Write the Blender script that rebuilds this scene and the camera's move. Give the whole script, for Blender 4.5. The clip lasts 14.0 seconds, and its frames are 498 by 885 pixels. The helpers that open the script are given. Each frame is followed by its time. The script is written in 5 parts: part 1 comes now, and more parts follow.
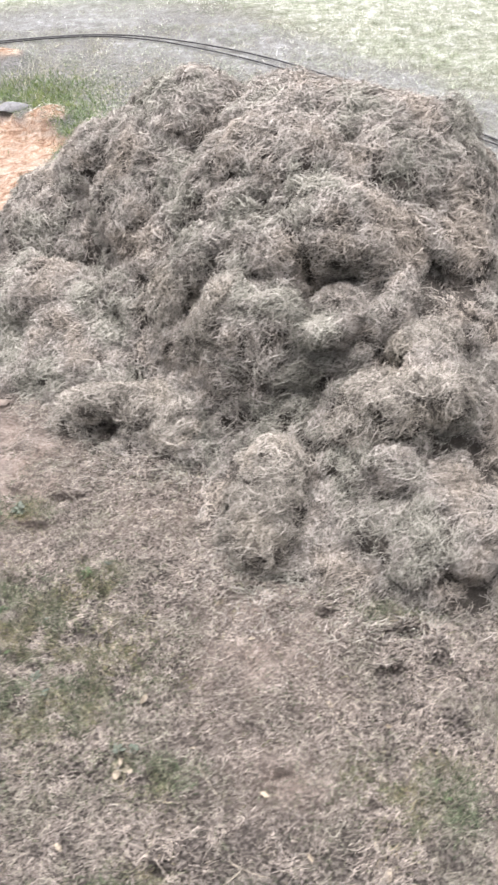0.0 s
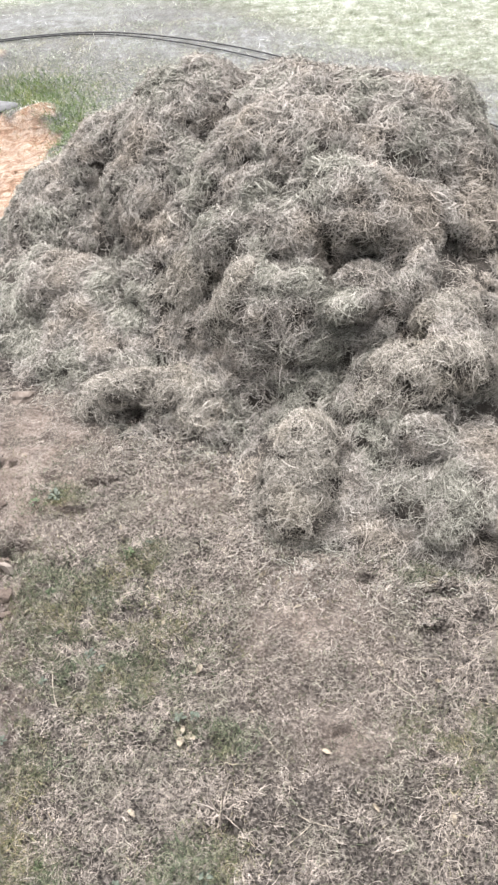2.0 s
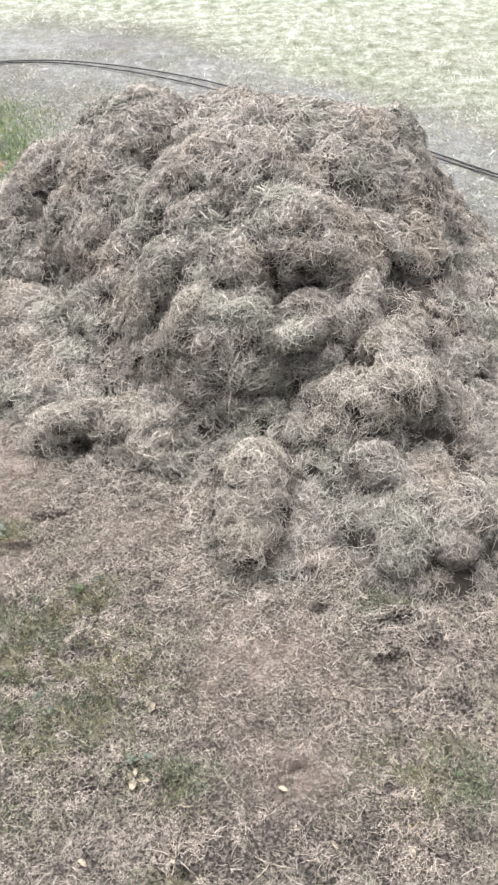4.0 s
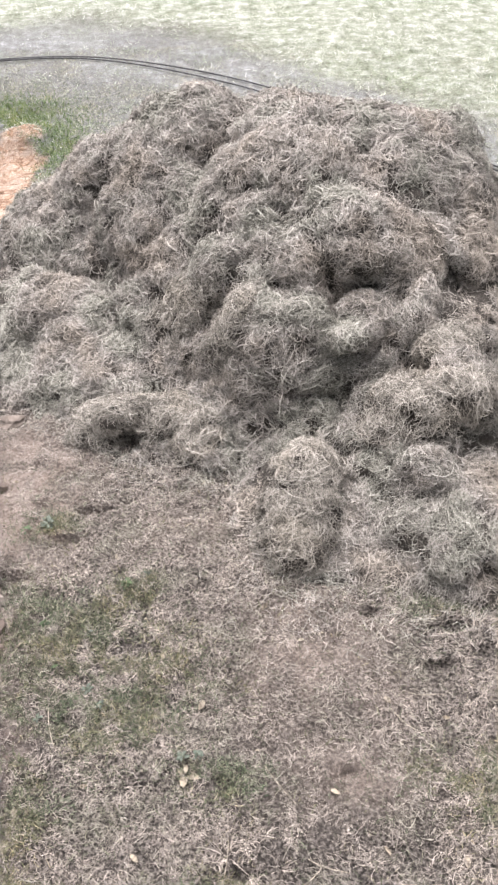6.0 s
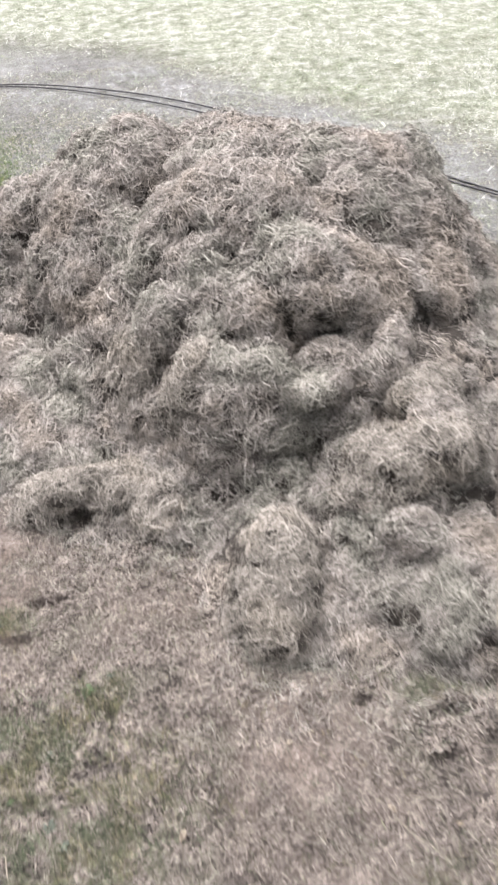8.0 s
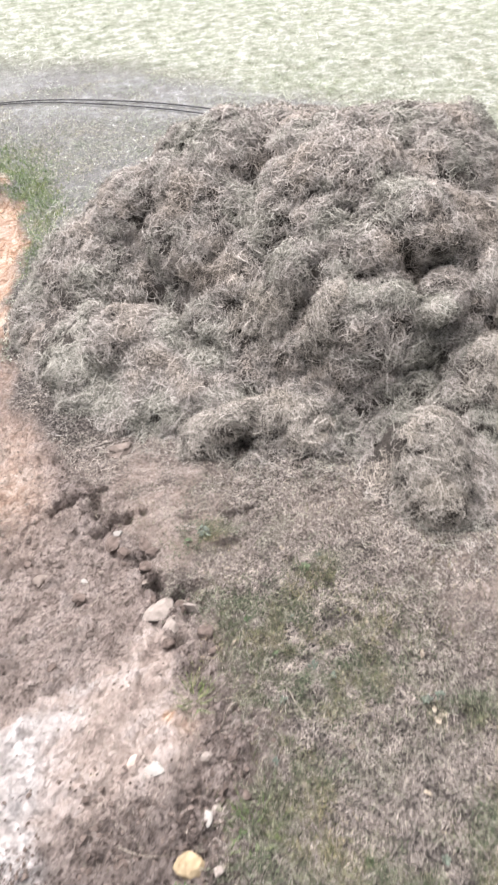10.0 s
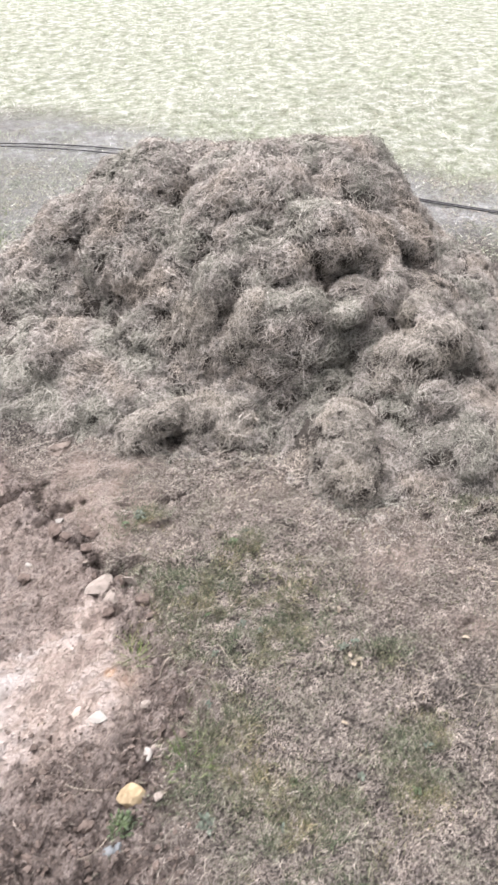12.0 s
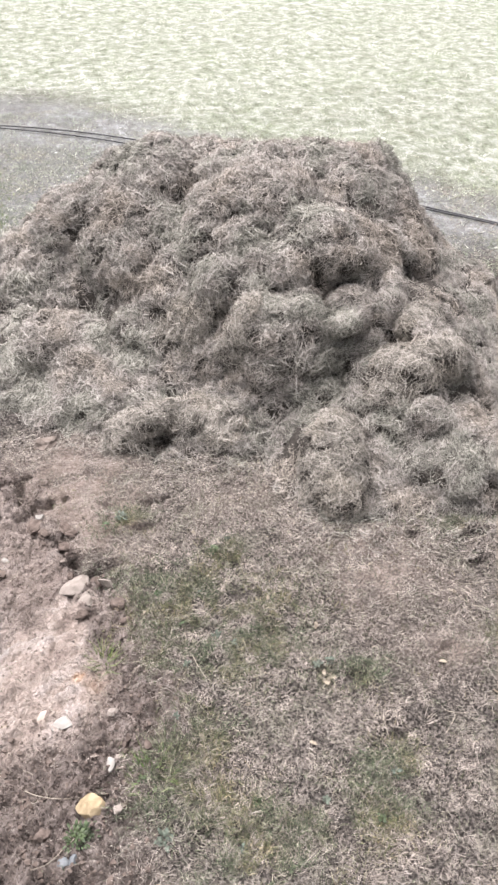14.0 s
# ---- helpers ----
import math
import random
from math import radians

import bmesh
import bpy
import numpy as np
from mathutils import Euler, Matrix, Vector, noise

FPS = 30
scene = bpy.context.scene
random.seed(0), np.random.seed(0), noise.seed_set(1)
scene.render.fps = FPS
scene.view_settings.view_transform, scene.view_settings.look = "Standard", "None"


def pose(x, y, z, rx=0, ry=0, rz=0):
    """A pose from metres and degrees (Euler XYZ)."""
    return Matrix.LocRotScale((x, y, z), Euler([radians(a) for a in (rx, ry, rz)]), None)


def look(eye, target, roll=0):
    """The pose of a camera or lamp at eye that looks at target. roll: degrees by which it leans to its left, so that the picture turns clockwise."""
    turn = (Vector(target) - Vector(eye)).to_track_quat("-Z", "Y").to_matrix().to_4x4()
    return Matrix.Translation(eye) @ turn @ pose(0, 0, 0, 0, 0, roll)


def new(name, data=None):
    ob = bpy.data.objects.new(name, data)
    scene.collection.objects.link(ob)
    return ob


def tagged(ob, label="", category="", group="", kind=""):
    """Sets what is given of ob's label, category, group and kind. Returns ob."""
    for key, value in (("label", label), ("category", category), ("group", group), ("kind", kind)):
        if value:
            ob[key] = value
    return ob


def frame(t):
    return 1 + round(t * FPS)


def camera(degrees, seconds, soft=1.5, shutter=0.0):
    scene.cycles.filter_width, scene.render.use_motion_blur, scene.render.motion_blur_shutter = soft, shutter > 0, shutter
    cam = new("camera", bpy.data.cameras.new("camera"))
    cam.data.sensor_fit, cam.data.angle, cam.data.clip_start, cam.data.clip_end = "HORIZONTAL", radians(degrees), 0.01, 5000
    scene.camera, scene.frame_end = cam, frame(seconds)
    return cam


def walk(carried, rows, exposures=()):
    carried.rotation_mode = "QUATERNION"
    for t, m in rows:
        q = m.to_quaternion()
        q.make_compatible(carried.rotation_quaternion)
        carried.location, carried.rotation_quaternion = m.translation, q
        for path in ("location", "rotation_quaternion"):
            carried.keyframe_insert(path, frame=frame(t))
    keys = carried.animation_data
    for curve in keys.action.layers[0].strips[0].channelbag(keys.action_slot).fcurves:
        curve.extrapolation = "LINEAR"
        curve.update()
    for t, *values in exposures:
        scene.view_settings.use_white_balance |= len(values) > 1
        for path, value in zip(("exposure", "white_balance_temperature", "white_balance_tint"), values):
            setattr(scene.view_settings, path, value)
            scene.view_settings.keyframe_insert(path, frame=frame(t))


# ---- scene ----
cam = camera(34.8, 14.0, soft=2.5, shutter=0.5)
PATH = [
    (0, (0.0000, 0.0000, 1.6080), (-0.0522, 1.4044, 0.1850), -2.99),
    (0.5, (-0.1264, -0.0475, 1.6058), (-0.1596, 1.3538, 0.1792), -3.72),
    (1, (-0.1607, -0.0667, 1.6069), (-0.1847, 1.3332, 0.1787), -4.13),
    (1.5, (-0.1621, -0.0708, 1.6058), (-0.1785, 1.3251, 0.1736), -4.32),
    (2, (-0.1497, -0.0721, 1.6103), (-0.1377, 1.3283, 0.1825), -3.80),
    (2.5, (-0.1498, -0.0659, 1.6096), (-0.1234, 1.3358, 0.1832), -4.11),
    (3, (-0.1324, -0.0656, 1.6118), (-0.0756, 1.3556, 0.2058), -3.79),
    (3.2, (-0.1290, -0.0595, 1.6114), (-0.0471, 1.3633, 0.2082), -3.59),
    (5.3, (-0.2033, -0.0406, 1.6083), (-0.0626, 1.4002, 0.2284), -0.38),
    (5.5, (-0.2240, -0.0419, 1.6059), (-0.1094, 1.4004, 0.2251), -0.49),
    (6, (-0.2396, -0.0361, 1.5964), (-0.1354, 1.4024, 0.2108), -0.49),
    (6.5, (-0.2263, -0.0382, 1.5944), (-0.1089, 1.3960, 0.2054), -0.42),
    (7, (-0.1989, -0.0478, 1.6140), (-0.0569, 1.3940, 0.2352), -1.44),
    (7.5, (-0.1925, -0.0108, 1.6005), (-0.0139, 1.4305, 0.2255), -1.63),
    (8, (-0.2062, 0.2174, 1.5644), (-0.0140, 1.6543, 0.1866), -2.53),
    (8.5, (-0.2835, 0.3902, 1.5470), (-0.0997, 1.7849, 0.1254), -3.13),
    (9, (-0.4434, 0.3439, 1.5848), (-0.1528, 1.6848, 0.1296), -1.47),
    (9.2, (-0.5642, 0.2786, 1.6053), (-0.2604, 1.6312, 0.1637), -2.38),
    (11.3, (-1.1070, -0.4254, 1.7119), (-0.5444, 1.0098, 0.4377), -1.39),
    (11.5, (-1.0933, -0.4096, 1.7058), (-0.5209, 1.0262, 0.4366), -1.19),
    (12, (-0.9963, -0.3421, 1.6783), (-0.4177, 1.0907, 0.4085), -1.00),
    (12.5, (-0.9401, -0.2907, 1.6798), (-0.3579, 1.1367, 0.4056), 0.32),
    (13, (-0.9404, -0.2909, 1.6780), (-0.3548, 1.1308, 0.3990), 1.42),
    (13.5, (-0.9441, -0.3008, 1.6833), (-0.3603, 1.1188, 0.4011), 1.81),
    (14, (-0.9429, -0.3053, 1.6836), (-0.3671, 1.1179, 0.4018), 2.32),
]
walk(cam, [(t, look(eye, target, roll)) for t, eye, target, roll in PATH], [(0, 2.25, 6600, 15), (2.5, 2.23, 6600, 11), (5.5, 2.16, 6600, 14.5), (6.5, 2.16, 6600, 16), (7.5, 2.14, 6600, 16), (9, 2.24, 6600, 16), (11.5, 2.16, 6590, 16.5), (13, 2.14, 6590, 16.5), (14, 2.14, 6600, 16)])

# ---- light ----
world = bpy.data.worlds.new("overcast_sky")
scene.world = world
world.use_nodes = True
wn, wl = world.node_tree.nodes, world.node_tree.links
sky = wn.new("ShaderNodeTexSky")
sky.sky_type, sky.sun_disc = "NISHITA", False
SUN_ELEVATION, SUN_AZIMUTH = radians(70), radians(-18)   # azimuth from +y towards +x
sky.sun_elevation, sky.sun_rotation = SUN_ELEVATION, SUN_AZIMUTH
sky.air_density, sky.dust_density = 1.0, 1.5
veil = wn.new("ShaderNodeHueSaturation")      # a cloud veil takes most of the blue out of the sky
veil.inputs["Saturation"].default_value = 0.18
wl.new(sky.outputs[0], veil.inputs["Color"])
wl.new(veil.outputs[0], wn["Background"].inputs["Color"])
wn["Background"].inputs["Strength"].default_value = 0.06
sun = new("sun", bpy.data.lights.new("sun", "SUN"))
sun.data.energy, sun.data.angle, sun.data.color = 3.3, radians(60), (1.0, 0.993, 0.985)
sun_way = Vector((math.sin(SUN_AZIMUTH) * math.cos(SUN_ELEVATION), math.cos(SUN_AZIMUTH) * math.cos(SUN_ELEVATION), math.sin(SUN_ELEVATION)))
sun.matrix_world = look(sun_way * 20, (0, 0, 0))

# ---- small numeric tools ----
rng = np.random.default_rng(7)


def vnoise(p, size, seed=0):
    """Smooth value noise from -1 to 1 at points p (n, 3), with lumps of the given size."""
    q = np.asarray(p, float) / size + 37.3 + 11.7 * seed
    i = np.floor(q).astype(np.int64)
    f = q - i
    f = f * f * (3 - 2 * f)

    def corner(a, b, c):
        h = (i[:, 0] + a) * 73856093 ^ (i[:, 1] + b) * 19349663 ^ (i[:, 2] + c) * 83492791 ^ (seed * 2654435)
        h = (h ^ (h >> 13)) * 1274126177 & 0x7FFFFFFF
        h = (h ^ (h >> 16)) & 0xFFFF
        return h / 32767.5 - 1
    x, y, z = f.T
    out = 0
    for a in (0, 1):
        for b in (0, 1):
            for c in (0, 1):
                out = out + (x if a else 1 - x) * (y if b else 1 - y) * (z if c else 1 - z) * corner(a, b, c)
    return out


def flat_noise(x, y, size, seed=0):
    return vnoise(np.stack([x, y, np.full_like(x, 0.37 * size)], -1), size, seed)


def cells(x, y, size, seed=0):
    """Broken slabs: distance to the nearest and the second nearest middle (in cells), and a random number for each slab."""
    u, v = x / size + 17.3, y / size + 5.1
    iu, iv = np.floor(u).astype(np.int64), np.floor(v).astype(np.int64)

    def chance(a, b, k):
        h = (a * 73856093) ^ (b * 19349663) ^ ((seed * 31 + k) * 83492791)
        h = (h ^ (h >> 13)) * 1274126177 & 0x7FFFFFFF
        return ((h ^ (h >> 16)) & 0xFFFF) / 65535.0
    first, second, own = np.full(x.shape, 9.0), np.full(x.shape, 9.0), np.zeros(x.shape)
    for a in (-1, 0, 1):
        for b in (-1, 0, 1):
            d = np.hypot(iu + a + chance(iu + a, iv + b, 1) - u, iv + b + chance(iu + a, iv + b, 2) - v)
            nearer = d < first
            second = np.where(nearer, first, np.minimum(second, d))
            own = np.where(nearer, chance(iu + a, iv + b, 3), own)
            first = np.where(nearer, d, first)
    return first, second, own


def smooth(a, b, v):
    t = np.clip((v - a) / (b - a), 0, 1)
    return t * t * (3 - 2 * t)


def raw_mesh(name, verts, faces, material, attributes=None, smooth_shade=True):
    """A mesh from arrays of vertices and of faces with one number of corners."""
    me = bpy.data.meshes.new(name)
    n, k = faces.shape
    me.vertices.add(len(verts))
    me.vertices.foreach_set("co", np.ascontiguousarray(verts, np.float32).ravel())
    me.loops.add(n * k)
    me.loops.foreach_set("vertex_index", np.ascontiguousarray(faces, np.int32).ravel())
    me.polygons.add(n)
    me.polygons.foreach_set("loop_start", np.arange(0, n * k, k, dtype=np.int32))
    me.polygons.foreach_set("use_smooth", np.full(n, smooth_shade))
    for key, values in (attributes or {}).items():
        me.attributes.new(key, "FLOAT", "POINT").data.foreach_set("value", np.ascontiguousarray(values, np.float32))
    me.update(calc_edges=True)
    me.materials.append(material)
    return me


def part(name, me, parent, label=""):
    ob = new(name, me)
    ob.parent = parent
    return tagged(ob, label)


def blades(root, normal, heading, length, width, lift, curl, segs=3, taper=0.35, tip_up=0.0):
    """Ribbons that lie over a surface: vertices and quads. root (n,3) is the middle of each blade's foot line."""
    n = len(root)
    side = np.cross(normal, heading)
    pos = root - heading * (length * 0.5)[:, None] if tip_up == 0 else root.copy()
    angle = rng.uniform(-0.5, 0.5, n)
    twist = rng.uniform(-0.9, 0.9, n)
    verts = np.empty((n, segs + 1, 2, 3))
    for k in range(segs + 1):
        s = k / segs
        w = width * (1 - (1 - taper) * abs(2 * s - 1) ** 1.5 if tip_up == 0 else 1 - (1 - taper) * s)
        rise = lift * (math.sin(math.pi * s) if tip_up == 0 else 0)
        d = heading * np.cos(angle)[:, None] + side * np.sin(angle)[:, None]
        across = np.cross(normal, d) * np.cos(twist)[:, None] + normal * np.sin(twist)[:, None]
        at = pos + normal * np.asarray(rise)[:, None]
        verts[:, k, 0] = at - across * (w * 0.5)[:, None]
        verts[:, k, 1] = at + across * (w * 0.5)[:, None]
        step = length / segs
        if tip_up:
            up = np.clip(tip_up * (1 - 0.55 * s) * lift, 0, 1.5)
            pos = pos + (d * np.cos(up)[:, None] + normal * np.sin(up)[:, None]) * step[:, None]
        else:
            pos = pos + d * step[:, None]
        angle = angle + curl
        twist = twist + rng.uniform(-0.5, 0.5, n)
    base = (np.arange(n) * (segs + 1) * 2)[:, None, None]
    k = (np.arange(segs) * 2)[None, :, None]
    faces = base + k + np.array([0, 1, 3, 2])[None, None, :]
    return verts.reshape(-1, 3), faces.reshape(-1, 4)


def unit(v):
    return v / np.maximum(np.linalg.norm(v, axis=-1, keepdims=True), 1e-9)


# ---- materials ----
def material(name, rough=0.85):
    m = bpy.data.materials.new(name)
    m.use_nodes = True
    n, l = m.node_tree.nodes, m.node_tree.links
    b = n["Principled BSDF"]
    b.inputs["Roughness"].default_value = rough
    b.inputs["Specular IOR Level"].default_value = 0.25
    return m, n, l, b


def ramp(n, stops):
    r = n.new("ShaderNodeValToRGB")
    e = r.color_ramp.elements
    while len(e) < len(stops):
        e.new(0.5)
    for el, (at, c) in zip(e, stops):
        el.position, el.color = at, (*c, 1)
    return r


def noise_node(n, l, scale, detail=4.0, rough=0.6, vector=None, distort=0.0):
    t = n.new("ShaderNodeTexNoise")
    t.inputs["Scale"].default_value, t.inputs["Detail"].default_value = scale, detail
    t.inputs["Roughness"].default_value, t.inputs["Distortion"].default_value = rough, distort
    if vector is None:
        g = n.new("ShaderNodeNewGeometry")
        vector = g.outputs["Position"]
    l.new(vector, t.inputs["Vector"])
    return t


def mix(n, l, fac, a, b, mode="MIX"):
    m = n.new("ShaderNodeMix")
    m.data_type, m.blend_type = "RGBA", mode
    for sock, v in ((m.inputs["Factor"], fac), (m.inputs["A"], a), (m.inputs["B"], b)):
        if isinstance(v, (int, float)):
            sock.default_value = v
        elif isinstance(v, tuple):
            sock.default_value = (*v, 1)
        else:
            l.new(v, sock)
    return m.outputs["Result"]


def attribute(n, name):
    a = n.new("ShaderNodeAttribute")
    a.attribute_name = name
    return a.outputs["Fac"]


def blade_material(name, stops, patches, patch_size, patch_amount=0.7, rough=0.75, tufts=0.9):
    """Dry or green blades: every blade its own tone, with wider patches of other tones."""
    m, n, l, b = material(name, rough)
    g = n.new("ShaderNodeNewGeometry")
    own = ramp(n, stops)
    l.new(g.outputs["Random Per Island"], own.inputs[0])
    t = noise_node(n, l, 1 / patch_size, 3.0, 0.6)
    area = ramp(n, [(0.38, patches[0]), (0.5, patches[1]), (0.63, patches[2])])
    l.new(t.outputs[0], area.inputs[0])
    col = mix(n, l, patch_amount, own.outputs[0], mix(n, l, 1.0, own.outputs[0], area.outputs[0], "MULTIPLY"))
    tuft_tone = ramp(n, [(0.37, (0.40, 0.39, 0.38)), (0.60, (1.32, 1.32, 1.32))])
    l.new(noise_node(n, l, 85, 2.5, 0.65).outputs[0], tuft_tone.inputs[0])
    col = mix(n, l, tufts, col, mix(n, l, 1.0, col, tuft_tone.outputs[0], "MULTIPLY"))
    l.new(col, b.inputs["Base Color"])
    # thin blades let part of the light through
    thin, both = n.new("ShaderNodeBsdfTranslucent"), n.new("ShaderNodeMixShader")
    l.new(col, thin.inputs["Color"])
    both.inputs["Fac"].default_value = 0.12
    l.new(b.outputs[0], both.inputs[1])
    l.new(thin.outputs[0], both.inputs[2])
    l.new(both.outputs[0], n["Material Output"].inputs["Surface"])
    return m


DRY = [(0.0, (0.060, 0.054, 0.048)), (0.25, (0.136, 0.125, 0.112)), (0.5, (0.212, 0.197, 0.180)), (0.8, (0.292, 0.274, 0.252)), (1.0, (0.380, 0.360, 0.334))]
TRODDEN = [(0.0, (0.028, 0.023, 0.020)), (0.22, (0.082, 0.071, 0.064)), (0.48, (0.196, 0.176, 0.159)), (0.8, (0.310, 0.281, 0.257)), (1.0, (0.410, 0.378, 0.348))]
thatch_mat = blade_material("dry_thatch", DRY, [(0.88, 0.93, 0.86), (1, 0.98, 0.97), (1.06, 0.98, 0.90)], 0.2, tufts=0.2)
yellow_thatch_mat = blade_material("straw_yellow_thatch", DRY, [(0.98, 0.965, 0.91), (1.01, 0.99, 0.94), (1.04, 1.0, 0.91)], 0.12, tufts=0.2)
litter_mat = blade_material("dry_litter", TRODDEN, [(0.76, 0.78, 0.70), (1, 0.96, 0.93), (1.15, 1.10, 1.05)], 0.14, 0.9, tufts=0.35)
stalk_tone = blade_material("pale_straw", DRY, [(0.95, 0.95, 0.9), (1, 0.98, 0.95), (1.05, 1, 0.92)], 0.2)
green_mat = blade_material("green_grass", [(0.0, (0.036, 0.043, 0.028)), (0.4, (0.074, 0.087, 0.053)), (0.8, (0.135, 0.140, 0.094)), (1.0, (0.270, 0.240, 0.185))], [(0.8, 0.95, 0.9), (1, 1, 1), (1.3, 1.15, 0.9)], 0.15)
lawn_mat = blade_material("pale_lawn", [(0.0, (0.190, 0.215, 0.148)), (0.35, (0.372, 0.394, 0.315)), (0.7, (0.530, 0.543, 0.478)), (1.0, (0.720, 0.726, 0.705))], [(0.66, 0.74, 0.58), (1.02, 1.03, 0.98), (1.24, 1.22, 1.26)], 0.6, 1.0, tufts=0.3)

sparse_mat = blade_material("worn_grass", [(0.0, (0.135, 0.148, 0.108)), (0.4, (0.225, 0.238, 0.188)), (0.8, (0.320, 0.326, 0.275)), (1.0, (0.430, 0.425, 0.380))], [(0.85, 0.95, 0.88), (1, 1, 1), (1.12, 1.05, 0.95)], 0.25)

verge_mat = blade_material("verge_grass", [(0.0, (0.054, 0.089, 0.028)), (0.5, (0.104, 0.155, 0.054)), (1.0, (0.216, 0.230, 0.123))], [(0.8, 0.95, 0.9), (1, 1, 1), (1.2, 1.1, 0.9)], 0.15)


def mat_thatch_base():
    m, n, l, b = material("packed_thatch_shade", 0.9)
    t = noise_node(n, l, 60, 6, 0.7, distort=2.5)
    # near-black colour stands in for the shade deep between the strands
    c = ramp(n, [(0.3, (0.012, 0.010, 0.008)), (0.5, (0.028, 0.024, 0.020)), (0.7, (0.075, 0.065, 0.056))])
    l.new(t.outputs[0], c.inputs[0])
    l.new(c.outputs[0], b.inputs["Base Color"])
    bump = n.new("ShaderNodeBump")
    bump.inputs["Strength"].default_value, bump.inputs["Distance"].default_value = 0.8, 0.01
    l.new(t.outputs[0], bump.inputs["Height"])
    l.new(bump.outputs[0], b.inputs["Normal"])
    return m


def mat_ground():
    m, n, l, b = material("ground_earth", 0.95)
    fine = noise_node(n, l, 130, 6, 0.7)
    mid = noise_node(n, l, 14, 6, 0.65)
    litter = ramp(n, [(0.38, (0.018, 0.015, 0.013)), (0.5, (0.064, 0.055, 0.049)), (0.62, (0.160, 0.141, 0.127))])
    l.new(fine.outputs[0], litter.inputs[0])
    lawn = ramp(n, [(0.34, (0.155, 0.178, 0.120)), (0.5, (0.310, 0.331, 0.263)), (0.64, (0.520, 0.532, 0.490))])
    turf = noise_node(n, l, 11, 5, 0.75)
    l.new(turf.outputs[0], lawn.inputs[0])
    earth = ramp(n, [(0.34, (0.062, 0.049, 0.043)), (0.5, (0.186, 0.152, 0.136)), (0.66, (0.300, 0.256, 0.234))])
    l.new(mid.outputs[0], earth.inputs[0])
    clay = ramp(n, [(0.34, (0.300, 0.240, 0.212)), (0.5, (0.450, 0.374, 0.330)), (0.68, (0.530, 0.466, 0.436))])
    strata = n.new("ShaderNodeMapping")      # the pale clay shows its layers, slanting across the pit
    strata.vector_type = "TEXTURE"
    strata.inputs["Rotation"].default_value = (0, 0, radians(29))
    strata.inputs["Scale"].default_value = (3.0, 1, 1)
    l.new(n.new("ShaderNodeNewGeometry").outputs["Position"], strata.inputs["Vector"])
    l.new(noise_node(n, l, 16, 6, 0.62, strata.outputs[0], 0.4).outputs[0], clay.inputs[0])
    chalk = ramp(n, [(0.36, (0.420, 0.380, 0.360)), (0.5, (0.560, 0.525, 0.505)), (0.64, (0.660, 0.635, 0.620))])
    l.new(noise_node(n, l, 26, 6, 0.7).outputs[0], chalk.inputs[0])
    orange = ramp(n, [(0.36, (0.230, 0.112, 0.062)), (0.46, (0.420, 0.262, 0.168)), (0.58, (0.620, 0.490, 0.395))])
    streak = n.new("ShaderNodeMapping")      # the clay lies in thin level streaks
    streak.inputs["Scale"].default_value = (1, 2.2, 2.2)
    l.new(n.new("ShaderNodeNewGeometry").outputs["Position"], streak.inputs["Vector"])
    l.new(noise_node(n, l, 13, 7, 0.72, streak.outputs[0], 0.8).outputs[0], orange.inputs[0])
    ash = ramp(n, [(0.3, (0.190, 0.192, 0.184)), (0.55, (0.306, 0.316, 0.316)), (0.70, (0.470, 0.484, 0.495))])
    l.new(mid.outputs[0], ash.inputs[0])
    sand = ramp(n, [(0.3, (0.190, 0.148, 0.124)), (0.5, (0.276, 0.225, 0.196)), (0.7, (0.345, 0.294, 0.262))])
    l.new(mid.outputs[0], sand.inputs[0])
    col = litter.outputs[0]
    for key, tone in (("lawn", lawn), ("ash", ash), ("sand", sand), ("earth", earth), ("clay", clay), ("chalk", chalk), ("orange", orange)):
        col = mix(n, l, attribute(n, key), col, tone.outputs[0])
    speck = ramp(n, [(0.36, (0.50, 0.49, 0.48)), (0.62, (1.22, 1.22, 1.22))])
    l.new(fine.outputs[0], speck.inputs[0])
    calm = n.new("ShaderNodeMath")        # clay is smoother than litter and soil
    calm.operation = "MULTIPLY_ADD"
    calm.inputs[1].default_value, calm.inputs[2].default_value = -0.55, 0.8
    l.new(attribute(n, "clay"), calm.inputs[0])
    col = mix(n, l, calm.outputs[0], col, speck.outputs[0], "MULTIPLY")
    gap_shade = ramp(n, [(0.405, (0.30, 0.27, 0.26)), (0.455, (1.05, 1.05, 1.05)), (0.60, (0.95, 0.95, 0.95)), (0.66, (1.35, 1.34, 1.33))])   # gaps between crumbs painted dark as shade, and dry crusts, in the dug soil
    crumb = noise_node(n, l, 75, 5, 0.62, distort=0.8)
    l.new(crumb.outputs[0], gap_shade.inputs[0])
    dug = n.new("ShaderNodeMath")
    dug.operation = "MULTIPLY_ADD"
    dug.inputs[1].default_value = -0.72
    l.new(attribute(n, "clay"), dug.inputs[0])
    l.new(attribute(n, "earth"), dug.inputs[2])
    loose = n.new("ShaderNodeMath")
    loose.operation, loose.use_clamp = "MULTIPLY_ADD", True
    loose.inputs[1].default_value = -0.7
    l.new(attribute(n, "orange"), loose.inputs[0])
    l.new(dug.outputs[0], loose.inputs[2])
    col = mix(n, l, loose.outputs[0], col, gap_shade.outputs[0], "MULTIPLY")
    l.new(col, b.inputs["Base Color"])
    bump = n.new("ShaderNodeBump")
    bump.inputs["Strength"].default_value, bump.inputs["Distance"].default_value = 1.0, 0.019
    both = n.new("ShaderNodeMath")
